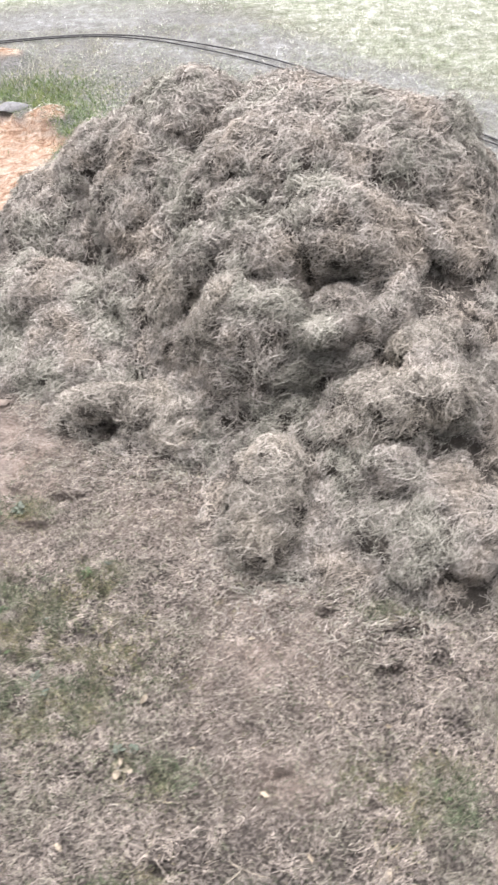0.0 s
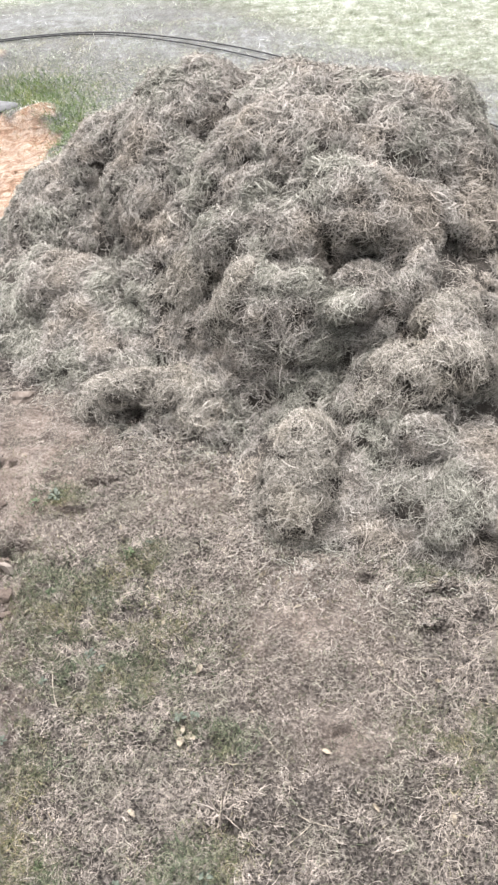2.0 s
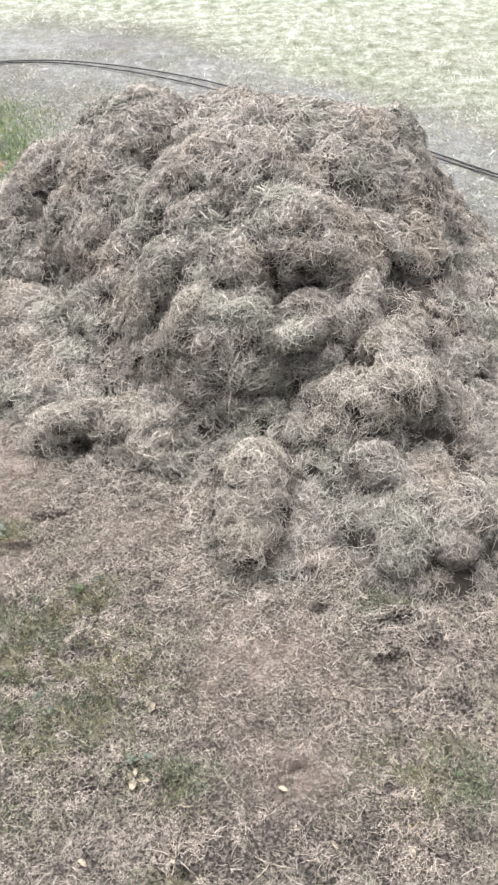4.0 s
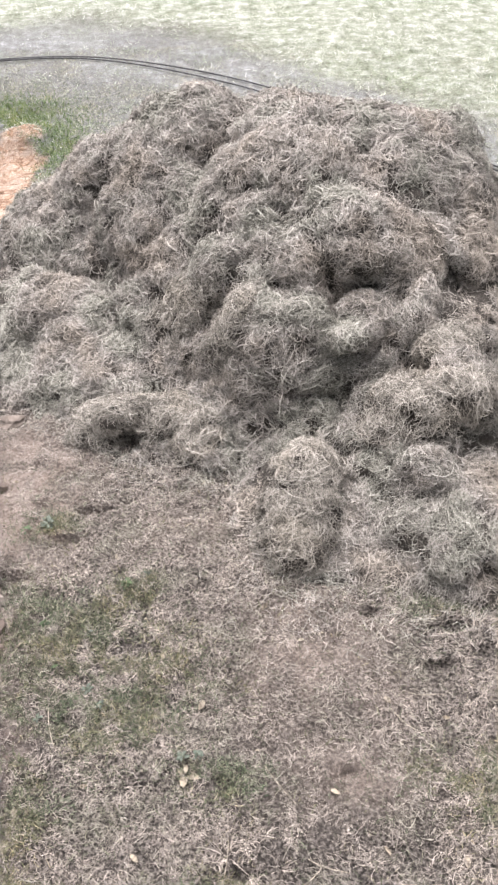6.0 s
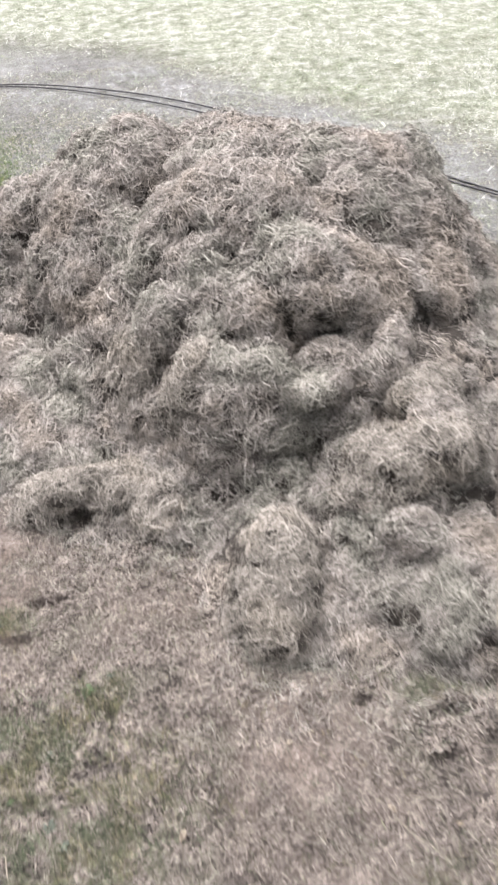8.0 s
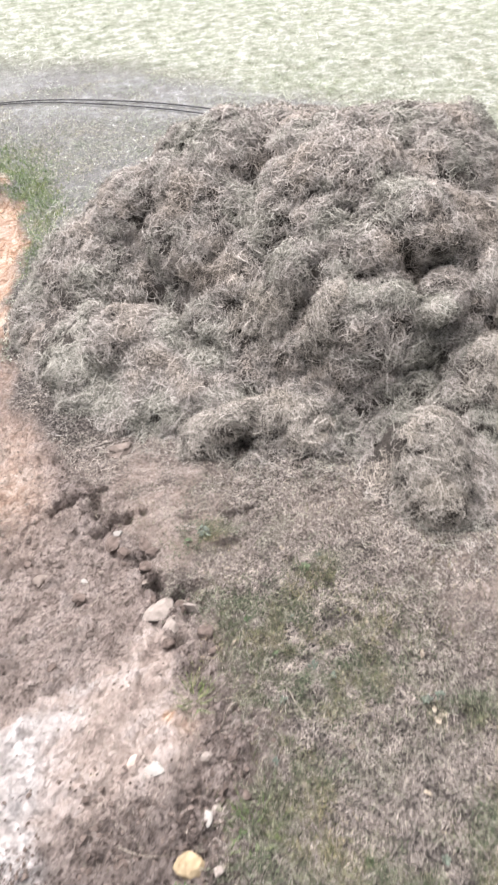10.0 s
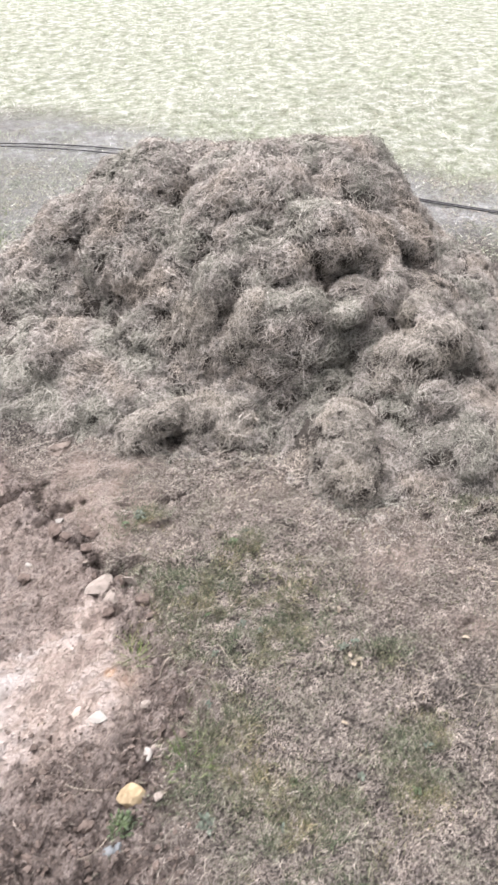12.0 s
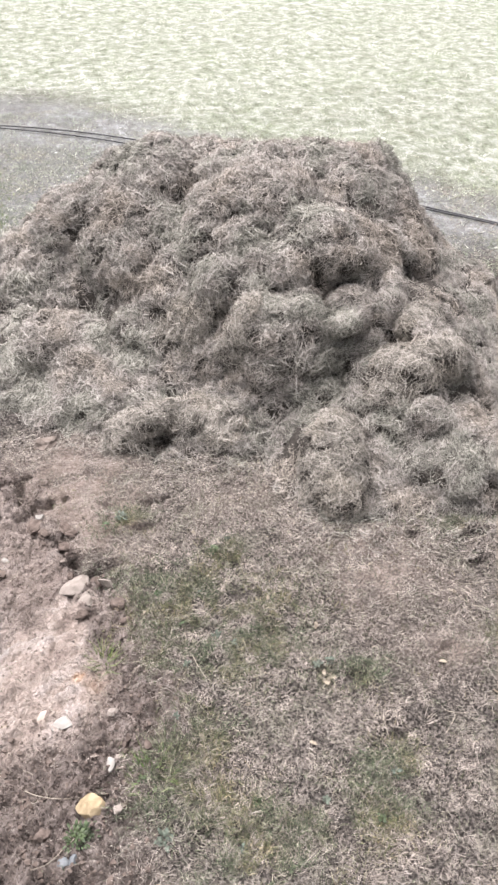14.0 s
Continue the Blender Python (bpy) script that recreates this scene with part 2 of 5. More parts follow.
    both.operation = "MULTIPLY_ADD"
    crust = noise_node(n, l, 45, 5, 0.7, distort=1.0)
    l.new(crust.outputs[0], both.inputs[0])
    both.inputs[1].default_value = 2.5
    l.new(fine.outputs[0], both.inputs[2])
    l.new(both.outputs[0], bump.inputs["Height"])
    l.new(bump.outputs[0], b.inputs["Normal"])
    return m


def mat_stone(name, a, c, rough=0.8):
    m, n, l, b = material(name, rough)
    t = noise_node(n, l, 55, 5, 0.65)
    r = ramp(n, [(0.3, a), (0.7, c)])
    l.new(t.outputs[0], r.inputs[0])
    l.new(r.outputs[0], b.inputs["Base Color"])
    bump = n.new("ShaderNodeBump")
    bump.inputs["Strength"].default_value, bump.inputs["Distance"].default_value = 0.5, 0.003
    l.new(t.outputs[0], bump.inputs["Height"])
    l.new(bump.outputs[0], b.inputs["Normal"])
    return m


base_mat = mat_thatch_base()
ground_mat = mat_ground()

# ---- the ground: zones and height ----
CABLE = np.array([(-4.5, 4.3), (-2.6, 4.72), (-1.49, 4.89), (-1.17, 4.96), (-0.83, 4.95), (-0.5, 4.83), (-0.18, 4.64), (0.07, 4.46),
                  (0.3, 4.25), (0.65, 3.88), (1.1, 3.33), (1.38, 3.02), (1.6, 2.76), (2.0, 2.3), (2.8, 1.5)])
EDGE_Y = [-0.6, 0.0, 0.24, 0.39, 0.5, 0.63, 0.75, 0.9, 1.02, 1.1, 1.2, 1.35, 1.45, 1.57, 1.7, 1.9, 2.1, 2.5, 2.9, 3.3, 3.6, 3.75, 3.9, 4.1]
EDGE_X = [-0.8, -0.9, -0.93, -0.9, -0.88, -0.80, -0.76, -0.75, -0.76, -0.76, -0.78, -0.83, -0.85, -0.89, -0.96, -1.02, -1.1, -1.10, -1.0, -0.92, -0.90, -1.02, -1.25, -1.9]


def cable_y(x):
    return np.interp(x, CABLE[:, 0], CABLE[:, 1])


def blob(x, y, cx, cy, rx, ry):
    return np.exp(-(((x - cx) / rx) ** 2 + ((y - cy) / ry) ** 2))


def zones(x, y):
    """How far each place is bare earth, pale clay, orange clay, ash-grey track, sand and lawn (0 to 1)."""
    wob = 0.045 * flat_noise(x, y, 0.09, 3) + 0.03 * flat_noise(x, y, 0.03, 4)
    into = np.interp(y, EDGE_Y, EDGE_X) - x + wob          # metres inside the dug earth
    far_side = 2.15 + x + 0.12 * flat_noise(x, y, 0.5, 14) + 0.05 * flat_noise(x, y, 0.15, 15)
    near_side = y + 0.55 + 0.12 * flat_noise(x, y, 0.5, 16)
    into = np.where(y < 4.1, np.minimum(into, np.minimum(far_side, near_side)), -1)
    earth = smooth(-0.03 - 0.10 * smooth(1.15, 0.95, y), 0.04, into)
    w2 = 0.6 + 0.4 * flat_noise(x, y, 0.12, 5)
    ridge = np.abs((y - 0.80) - 0.56 * (x + 1.30)) / 1.15
    clay = np.exp(-(ridge / 0.075) ** 2) * smooth(-0.80, -0.90, x) + 1.1 * blob(x, y, -1.22, 0.80, 0.2, 0.10) + 0.9 * blob(x, y, -1.0, 0.83, 0.13, 0.08)
    clay = clay + 1.0 * blob(x, y, -1.25, 0.86, 0.24, 0.13) + 0.8 * blob(x, y, -1.02, 0.86, 0.14, 0.10) + 0.6 * blob(x, y, -0.90, 1.02, 0.05, 0.10)
    clay = earth * np.clip(1.6 * clay * (0.8 + 0.45 * flat_noise(x, y, 0.07, 6) + 0.3 * flat_noise(x, y, 0.02, 13)), 0, 1)
    clay = np.maximum(clay, earth * (0.22 + 0.30 * w2) * smooth(0.85, 1.1, y)) * (0.25 + 0.75 * smooth(0.01, 0.07, into + 0.4 * wob))
    orange = earth * smooth(2.1, 2.7, y) * (0.8 + 0.2 * flat_noise(x, y, 0.15, 8))
    orange = np.maximum(orange, 0.5 * earth * smooth(1.4, 1.75, y) * smooth(-0.98, -1.15, x) * w2)
    orange = np.maximum(orange, smooth(0.4, 0.8, blob(x, y, -0.890, 0.866, 0.026, 0.014) * (1 + 0.6 * flat_noise(x, y, 0.012, 34))))
    orange = np.maximum(orange, 0.9 * smooth(0.5, 0.8, blob(x, y, -1.42, 4.62, 0.16, 0.09)))
    orange = np.maximum(orange, 0.9 * smooth(0.35, 0.75, blob(x, y, -1.03, 3.83, 0.13, 0.10) * (1 + 0.5 * flat_noise(x, y, 0.05, 31))))
    orange = np.maximum(orange, 0.35 * blob(x, y, -0.86, 0.83, 0.04, 0.03))
    off = y - cable_y(x) + 0.12 * flat_noise(x, y, 0.5, 9) + 0.06 * flat_noise(x, y, 0.12, 10)
    ash = smooth(-0.75, -0.25, off) * (1 - smooth(0.3, 0.75, off)) * (0.75 + 0.25 * flat_noise(x, y, 0.2, 11))
    ash = np.maximum(ash, 0.55 * smooth(-2.4, -1.4, off) * (1 - smooth(0.3, 0.75, off)) * smooth(2.3, 2.8, y))
    ash = np.clip(ash, 0, 1) * (1 - earth)
    sand = 1.1 * blob(x, y, -0.79, 1.55, 0.19, 0.19) + 0.85 * blob(x, y, -0.72, 1.36, 0.14, 0.14) + 0.5 * blob(x, y, -0.75, 0.95, 0.07, 0.25) + 0.5 * blob(x, y, -0.03, 0.93, 0.18, 0.22) + 0.45 * blob(x, y, -0.33, 1.33, 0.14, 0.10) + 0.4 * blob(x, y, 0.02, 0.62, 0.14, 0.07)
    sand = np.clip(1.3 * sand * (0.8 + 0.5 * flat_noise(x, y, 0.06, 12)), 0, 1)
    lawn = np.maximum(smooth(0.1, 1.0, off + 0.25 * flat_noise(x, y, 0.3, 18)), smooth(2.6, 1.8, y) * smooth(2.2, 3.4, np.hypot(x, y - 1.6) + 0.3 * flat_noise(x, y, 0.6, 17)) * (1 - earth))
    return earth, clay, np.clip(orange, 0, 1), ash, sand, lawn, into


def chalk_band(x, y):
    """The whitest layer of the clay, bent round the pit's deepest part."""
    c = blob(x, y, -1.26, 0.68, 0.06, 0.12) + blob(x, y, -1.22, 0.84, 0.075, 0.09) + 0.9 * blob(x, y, -1.15, 0.92, 0.09, 0.055) + 0.6 * blob(x, y, -1.06, 1.01, 0.06, 0.03) + 0.7 * blob(x, y, -1.35, 0.75, 0.06, 0.2)
    return 0.85 * smooth(0.15, 0.9, c * (1 + 0.5 * flat_noise(x, y, 0.06, 32) + 0.4 * flat_noise(x, y, 0.02, 33)))


# dark cavities in the broken turf edge: place, half widths and depth
HOLES = [(-0.985, 1.625, 0.085, 0.018, 0.10), (-0.890, 1.495, 0.085, 0.020, 0.10), (-0.93, 1.565, 0.02, 0.04, 0.05), (-0.915, 1.545, 0.05, 0.03, 0.03), (-0.833, 1.240, 0.020, 0.036, 0.09), (-0.748, 1.180, 0.055, 0.034, 0.03), (-0.79, 1.180, 0.03, 0.025, 0.045),
         (-0.815, 1.062, 0.022, 0.020, 0.05), (-0.762, 0.822, 0.030, 0.016, 0.035), (-0.845, 1.36, 0.03, 0.03, 0.025), (-0.895, 0.585, 0.03, 0.016, 0.03), (-0.88, 0.68, 0.02, 0.012, 0.02)]


# kicked-up hollows in the trodden grass
SCUFFS = [(0.01, 0.645, 0.022, 0.012), (0.30, 0.965, 0.060, 0.018), (0.26, 0.87, 0.045, 0.018), (0.21, 1.11, 0.05, 0.016), (0.36, 0.90, 0.03, 0.015), (0.12, 1.02, 0.03, 0.012), (-0.62, 1.30, 0.04, 0.015), (-0.55, 1.40, 0.05, 0.015), (0.38, 1.05, 0.04, 0.015), (-0.22, 0.47, 0.03, 0.012)]


def ground_height(x, y):
    earth, clay, orange, ash, sand, lawn, into = zones(x, y)
    z = 0.008 * flat_noise(x, y, 0.12, 20) + (0.012 * (np.abs(flat_noise(x, y, 0.055, 21)) - 0.3) + 0.009 * flat_noise(x, y, 0.03, 22)) * smooth(2.2, 1.9, y)
    z = z + 0.02 * lawn * flat_noise(x, y, 0.6, 23)
    depth = np.interp(y, [0.2, 0.6, 0.95, 1.15, 1.4, 1.8, 2.6, 4.0], [0.01, 0.015, 0.015, 0.035, 0.05, 0.055, 0.10, 0.08])
    z = z - earth * depth * (smooth(-0.01, 0.07, into) * 0.55 + smooth(0.04, 0.3, into) * 0.45)
    rough = np.abs(flat_noise(x, y, 0.11, 24)) * 0.5 + np.abs(flat_noise(x, y, 0.045, 25)) * 0.35 + np.abs(flat_noise(x, y, 0.02, 26)) * 0.18
    z = z + earth * (0.045 * rough * (1 - 0.5 * np.clip(clay, 0, 1)) - 0.006)
    wx, wy = x + 0.02 * flat_noise(x, y, 0.05, 91), y + 0.02 * flat_noise(x, y, 0.05, 92)
    for size, seed, slab, gap, dome, where in ((0.085, 1, 0.016, 0.010, 0.002, smooth(0.55, 0.8, y)), (0.036, 2, 0.009, 0.008, 0.002, 1.0), (0.045, 3, 0.009, 0.006, 0.005, smooth(0.85, 0.6, y)), (0.018, 4, 0.006, 0.005, 0.003, 1.0), (0.07, 5, 0.020, 0.012, 0.004, smooth(0.66, 0.5, y)), (0.026, 6, 0.011, 0.012, 0.004, smooth(0.72, 0.55, y))):
        near1, near2, own = cells(wx, wy, size, seed)
        z = z + earth * where * smooth(2.3, 2.0, y) * (slab * (own - 0.5) - gap * np.exp(-((near2 - near1) / 0.14) ** 2) + dome * (1 - near1))
    z = z + earth * 0.05 * blob(x, y, -1.1, 0.88, 0.25, 0.12)
    ragged = 1 + 0.7 * flat_noise(x, y, 0.03, 29) + 0.6 * flat_noise(x, y, 0.013, 30)
    for cx, cy, rx, ry, deep in HOLES:
        z = z - 0.85 * deep * smooth(0.3, 0.8, blob(x, y, cx, cy, rx, ry) * ragged)
    broken = np.exp(-((into - 0.02) / 0.035) ** 2) * smooth(0.85, 1.0, y) * smooth(1.9, 1.7, y)
    near1, near2, own = cells(wx, wy, 0.026, 7)
    z = z + broken * (0.018 * (own - 0.6) - 0.012 * np.exp(-((near2 - near1) / 0.2) ** 2))
    z = z + 0.03 * orange * (flat_noise(x, y, 0.2, 27) + 0.6 * flat_noise(x, y, 0.06, 28)) + 0.06 * blob(x, y, -1.03, 3.83, 0.12, 0.1) + 0.06 * blob(x, y, -1.42, 4.62, 0.2, 0.12)
    # scuffed hollows in the trodden grass
    for cx, cy, rx, ry in SCUFFS:
        z = z - 0.021 * smooth(0.2, 0.8, blob(x, y, cx, cy, rx, ry) * ragged)
    return z


def spaced(*runs):
    out = []
    for a, b, step in runs:
        out.append(np.arange(a, b - 1e-6, step))
    return np.concatenate(out)


def grid_mesh(name, gx, gy, height):
    X, Y = np.meshgrid(gx, gy, indexing="ij")
    x, y = X.ravel(), Y.ravel()
    earth, clay, orange, ash, sand, lawn, _ = zones(x, y)
    z = height(x, y)
    i = np.arange(len(x)).reshape(X.shape)
    f = np.stack([i[:-1, :-1], i[1:, :-1], i[1:, 1:], i[:-1, 1:]], -1).reshape(-1, 4)
    return raw_mesh(name, np.stack([x, y, z], -1), f, ground_mat, dict(earth=earth, clay=clay, orange=orange, ash=ash, sand=sand, lawn=lawn, chalk=chalk_band(x, y)))


far = [12, 16, 24, 40, 80, 200, 600, 1500]
gx = np.concatenate([[-v for v in reversed(far)], spaced((-8, -3, 0.25), (-3, -1.8, 0.04), (-1.8, -1.35, 0.016), (-1.35, -0.68, 0.0052), (-0.68, 0.7, 0.011), (0.7, 1.0, 0.03), (1.0, 1.6, 0.04), (1.6, 3, 0.08), (3, 8.3, 0.25)), far])
gy = np.concatenate([[-v for v in reversed(far)], spaced((-8, -0.4, 0.2), (-0.4, 0.2, 0.03), (0.2, 1.75, 0.0062), (1.75, 1.9, 0.012), (1.9, 5.2, 0.045), (5.2, 8, 0.08), (8, 11, 0.3)), far])
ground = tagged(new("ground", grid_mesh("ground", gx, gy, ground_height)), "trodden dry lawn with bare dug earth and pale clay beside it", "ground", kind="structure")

# ---- the heap of raked thatch ----
heap = tagged(new("thatch_heap"), "large heap of dry grey-brown raked lawn thatch on the grass", "heap")
heap.location = (0.1, 2.1, 0)
bpy.context.view_layer.update()
HEAP_AT = np.array([0.1, 2.1, 0.0])
masses, clumps = [], []


def mass(*numbers):
    """One of the great rounded masses inside the heap: centre, radii and the slope of its sides."""
    masses.append(numbers)


mass(0.097, 2.524, -0.010, 0.704, 0.828, 0.558, 1.62)
mass(-0.447, 2.615, -0.012, 0.340, 0.296, 0.497, 1.60)
mass(0.578, 2.197, -0.053, 0.400, 0.431, 0.356, 1.60)
mass(0.371, 1.749, 0.018, 0.396, 0.252, 0.405, 1.60)
mass(-0.499, 2.175, -0.072, 0.267, 0.462, 0.218, 1.60)
mass(0.759, 1.713, -0.070, 0.427, 0.552, 0.223, 1.60)
mass(0.239, 2.210, 0.403, 0.459, 0.349, 0.292, 1.72)
mass(0.362, 1.478, 0.043, 0.239, 0.169, 0.279, 1.59)
mass(-0.002, 1.370, -0.053, 0.129, 0.178, 0.216, 1.05)
mass(0.314, 1.269, -0.043, 0.122, 0.060, 0.229, 0.63)
mass(-0.265, 1.660, -0.021, 0.270, 0.094, 0.085, 0.84)
mass(-0.203, 2.513, 0.459, 0.214, 0.218, 0.193, 1.33)
mass(0.220, 1.956, 0.283, 0.324, 0.248, 0.311, 1.71)
mass(0.038, 1.824, 0.159, 0.223, 0.223, 0.257, 1.82)
mass(-0.139, 1.938, 0.162, 0.123, 0.112, 0.290, 1.64)
mass(-0.646, 2.176, 0.051, 0.118, 0.161, 0.156, 0.82)
mass(0.077, 2.071, 0.467, 0.079, 0.061, 0.247, 1.60)
mass(-0.672, 2.577, 0.009, 0.288, 0.263, 0.311, 1.20)
mass(0.441, 1.234, -0.030, 0.253, 0.184, 0.179, 0.93)
mass(0.784, 2.010, -0.024, 0.266, 0.371, 0.315, 1.30)
mass(-0.797, 2.335, -0.028, 0.223, 0.299, 0.185, 1.20)

# hollows under and between the clumps: place, half widths and depth
HOLLOWS = [(0.145, 1.735, 0.075, 0.032, 0.14), (-0.46, 1.64, 0.045, 0.030, 0.06), (0.42, 1.41, 0.028, 0.040, 0.05), (-0.58, 2.25, 0.08, 0.035, 0.05), (-0.47, 2.17, 0.05, 0.03, 0.05),
           (-0.19, 2.29, 0.07, 0.025, 0.015), (0.46, 1.90, 0.032, 0.07, 0.08), (0.47, 1.76, 0.04, 0.04, 0.02), (0.095, 1.40, 0.020, 0.06, 0.09), (-0.235, 1.80, 0.020, 0.05, 0.08), (0.235, 2.03, 0.016, 0.05, 0.04), (-0.36, 1.75, 0.08, 0.03, 0.02),
           (0.34, 1.90, 0.05, 0.02, 0.04), (-0.73, 2.02, 0.04, 0.02, 0.04), (-0.29, 2.00, 0.02, 0.04, 0.04)]


def mound(x, y):
    """Height of the heap's packed inside, without its clumps."""
    p = np.stack([x, y, np.zeros_like(x)], -1)
    wx, wy = x + 0.012 * vnoise(p, 0.09, 61), y + 0.012 * vnoise(p, 0.09, 63)
    each = []
    for cx, cy, cz, rx, ry, rz, drape in masses:
        d = np.hypot((wx - cx) / rx, (wy - cy) / ry)
        each.append(cz + rz * np.sqrt(np.maximum(1 - np.minimum(d, 0.88) ** 2, 0)) - np.maximum(d - 0.88, 0) * min(rx, ry) * drape)
    each = np.stack(each + [np.full_like(x, -0.06)])
    most, soft = each.max(0), 0.03
    z = most + soft * np.log(np.exp((each - most) / soft).sum(0)) - 0.002
    for cx, cy, rx, ry, deep in HOLLOWS:
        z = z - 1.5 * deep * blob(wx, wy, cx, cy, rx, ry)
    return z


def slope(x, y, reach=0.06):
    """The heap's mean normal round a place."""
    ax, ay = np.array([x + reach, x - reach, x, x]), np.array([y, y, y + reach, y - reach])
    zz = mound(ax, ay)
    return Vector(((zz[1] - zz[0]) / (2 * reach), (zz[3] - zz[2]) / (2 * reach), 1)).normalized()


def clump(x, y, z, across, along, out, turn=0, yellow=False, free=False):
    """One rounded clump: its outermost place, half widths across and along the slope, how far it stands out, its turn in degrees. free: it arches over a gap."""
    n = Vector((0, -0.62, 0.785)) if free else slope(x, y)
    side = Vector((0, 0, 1)).cross(n)
    side = side.normalized() if side.length > 0.15 else Vector((1, 0, 0))
    side = (side - n * side.dot(n)).normalized()
    if side.x < 0:
        side = -side
    up = n.cross(side)
    a = radians(turn)
    side, up = side * math.cos(a) + up * math.sin(a), up * math.cos(a) - side * math.sin(a)
    across, along = across * 1.25, along * 1.2
    thick = 0.44 * min(across, along) + 0.9 * out
    centre = np.array([x, y, z]) + np.array(n) * (1.1 * out + 0.004 - thick)
    reach = centre[2] - along * up.z + 0.06
    if not free and z < 0.2 and reach > 0 and up.z > 0.3:      # the lowest clumps run down to the ground
        longer = min(0.5 * reach / up.z, 0.035)
        along, centre = along + longer, centre - np.array(up) * longer
    clumps.append(dict(c=centre, r=np.array([across, along, thick]), rot=np.array([side[:], up[:], n[:]]).T, yellow=yellow))


clump(-0.187, 2.482, 0.665, 0.073, 0.076, 0.010)
clump(-0.331, 2.467, 0.625, 0.063, 0.070, 0.010, turn=15)
clump(-0.219, 2.361, 0.599, 0.106, 0.091, 0.014)
clump(-0.063, 2.349, 0.643, 0.067, 0.085, 0.016, turn=-10)
clump(-0.468, 2.467, 0.516, 0.101, 0.091, 0.012, turn=25)
clump(-0.583, 2.515, 0.426, 0.078, 0.101, 0.015, turn=20)
clump(-0.381, 2.325, 0.510, 0.104, 0.102, 0.012, turn=10)
clump(-0.305, 2.227, 0.469, 0.078, 0.087, 0.016)
clump(-0.468, 2.312, 0.414, 0.109, 0.138, 0.018, turn=15)
clump(-0.711, 2.452, 0.292, 0.113, 0.103, 0.010, turn=25)
clump(-0.651, 2.354, 0.218, 0.097, 0.084, 0.008, turn=10)
clump(-0.421, 2.205, 0.384, 0.076, 0.100, 0.020)
clump(-0.831, 2.409, 0.211, 0.088, 0.108, 0.008, turn=20)
clump(-0.144, 2.168, 0.561, 0.095, 0.101, 0.020, turn=10)
clump(-0.177, 2.083, 0.481, 0.062, 0.145, 0.020, turn=-5)
clump(-0.100, 1.970, 0.517, 0.068, 0.086, 0.018)
clump(-0.255, 2.069, 0.402, 0.066, 0.108, 0.016)
clump(-0.153, 1.898, 0.435, 0.090, 0.078, 0.020, turn=5)
clump(-0.322, 2.044, 0.338, 0.064, 0.110, 0.016)
clump(-0.421, 2.144, 0.314, 0.069, 0.067, 0.000)
clump(-0.225, 1.921, 0.372, 0.054, 0.099, 0.018)
clump(-0.006, 2.137, 0.663, 0.075, 0.154, 0.032)
clump(0.103, 2.042, 0.638, 0.113, 0.121, 0.050)
clump(0.175, 2.216, 0.679, 0.128, 0.076, 0.018)
clump(0.051, 2.239, 0.698, 0.080, 0.070, 0.018, turn=5)
clump(0.279, 2.164, 0.701, 0.085, 0.097, 0.018, turn=-5)
clump(0.289, 2.010, 0.628, 0.055, 0.104, 0.036)
clump(0.342, 1.967, 0.615, 0.063, 0.097, 0.036)
clump(0.393, 2.104, 0.681, 0.087, 0.096, 0.004, turn=-10)
clump(0.470, 2.069, 0.625, 0.069, 0.132, 0.015, turn=-25)
clump(0.429, 1.964, 0.587, 0.058, 0.101, 0.014)
clump(0.550, 2.052, 0.587, 0.047, 0.149, 0.010, turn=-10)
clump(-0.027, 2.008, 0.583, 0.052, 0.068, 0.012)
clump(0.172, 1.827, 0.544, 0.108, 0.088, 0.042)
clump(0.067, 1.877, 0.535, 0.074, 0.093, 0.032, turn=10)
clump(0.276, 1.831, 0.518, 0.080, 0.088, 0.032, turn=-8)
clump(-0.001, 1.824, 0.475, 0.077, 0.077, 0.028)
clump(0.189, 1.779, 0.504, 0.094, 0.045, 0.040)
clump(0.100, 1.934, 0.572, 0.072, 0.046, 0.022)
clump(-0.081, 1.862, 0.451, 0.045, 0.078, 0.016)
clump(0.296, 1.747, 0.464, 0.059, 0.061, 0.022, turn=-10)
clump(0.493, 1.836, 0.471, 0.055, 0.128, 0.010)
clump(0.547, 1.907, 0.495, 0.044, 0.170, 0.008)
clump(0.376, 1.762, 0.469, 0.039, 0.066, 0.006)
clump(-0.050, 1.717, 0.379, 0.127, 0.050, 0.024, turn=6)
clump(0.070, 1.720, 0.394, 0.072, 0.045, 0.016, turn=5)
clump(0.185, 1.687, 0.395, 0.116, 0.066, 0.020, turn=-8)
clump(0.330, 1.660, 0.412, 0.044, 0.070, 0.032, turn=-20)
clump(0.401, 1.573, 0.355, 0.077, 0.052, 0.026, turn=-8, yellow=True)
clump(0.425, 1.483, 0.335, 0.072, 0.071, 0.020, turn=-10)
clump(0.254, 1.627, 0.357, 0.076, 0.051, 0.016)
clump(0.109, 1.663, 0.340, 0.107, 0.051, 0.010)
clump(-0.079, 1.669, 0.325, 0.080, 0.060, 0.018)
clump(0.011, 1.642, 0.331, 0.085, 0.050, 0.020)
clump(-0.165, 1.742, 0.320, 0.049, 0.115, 0.026, yellow=True)
clump(-0.265, 1.875, 0.303, 0.052, 0.119, 0.022, turn=-5, yellow=True)
clump(-0.336, 1.950, 0.253, 0.053, 0.110, 0.016, yellow=True)
clump(-0.434, 2.028, 0.213, 0.083, 0.094, 0.016)
clump(-0.254, 1.795, 0.211, 0.064, 0.074, 0.012)
clump(0.002, 1.597, 0.262, 0.089, 0.054, 0.022)
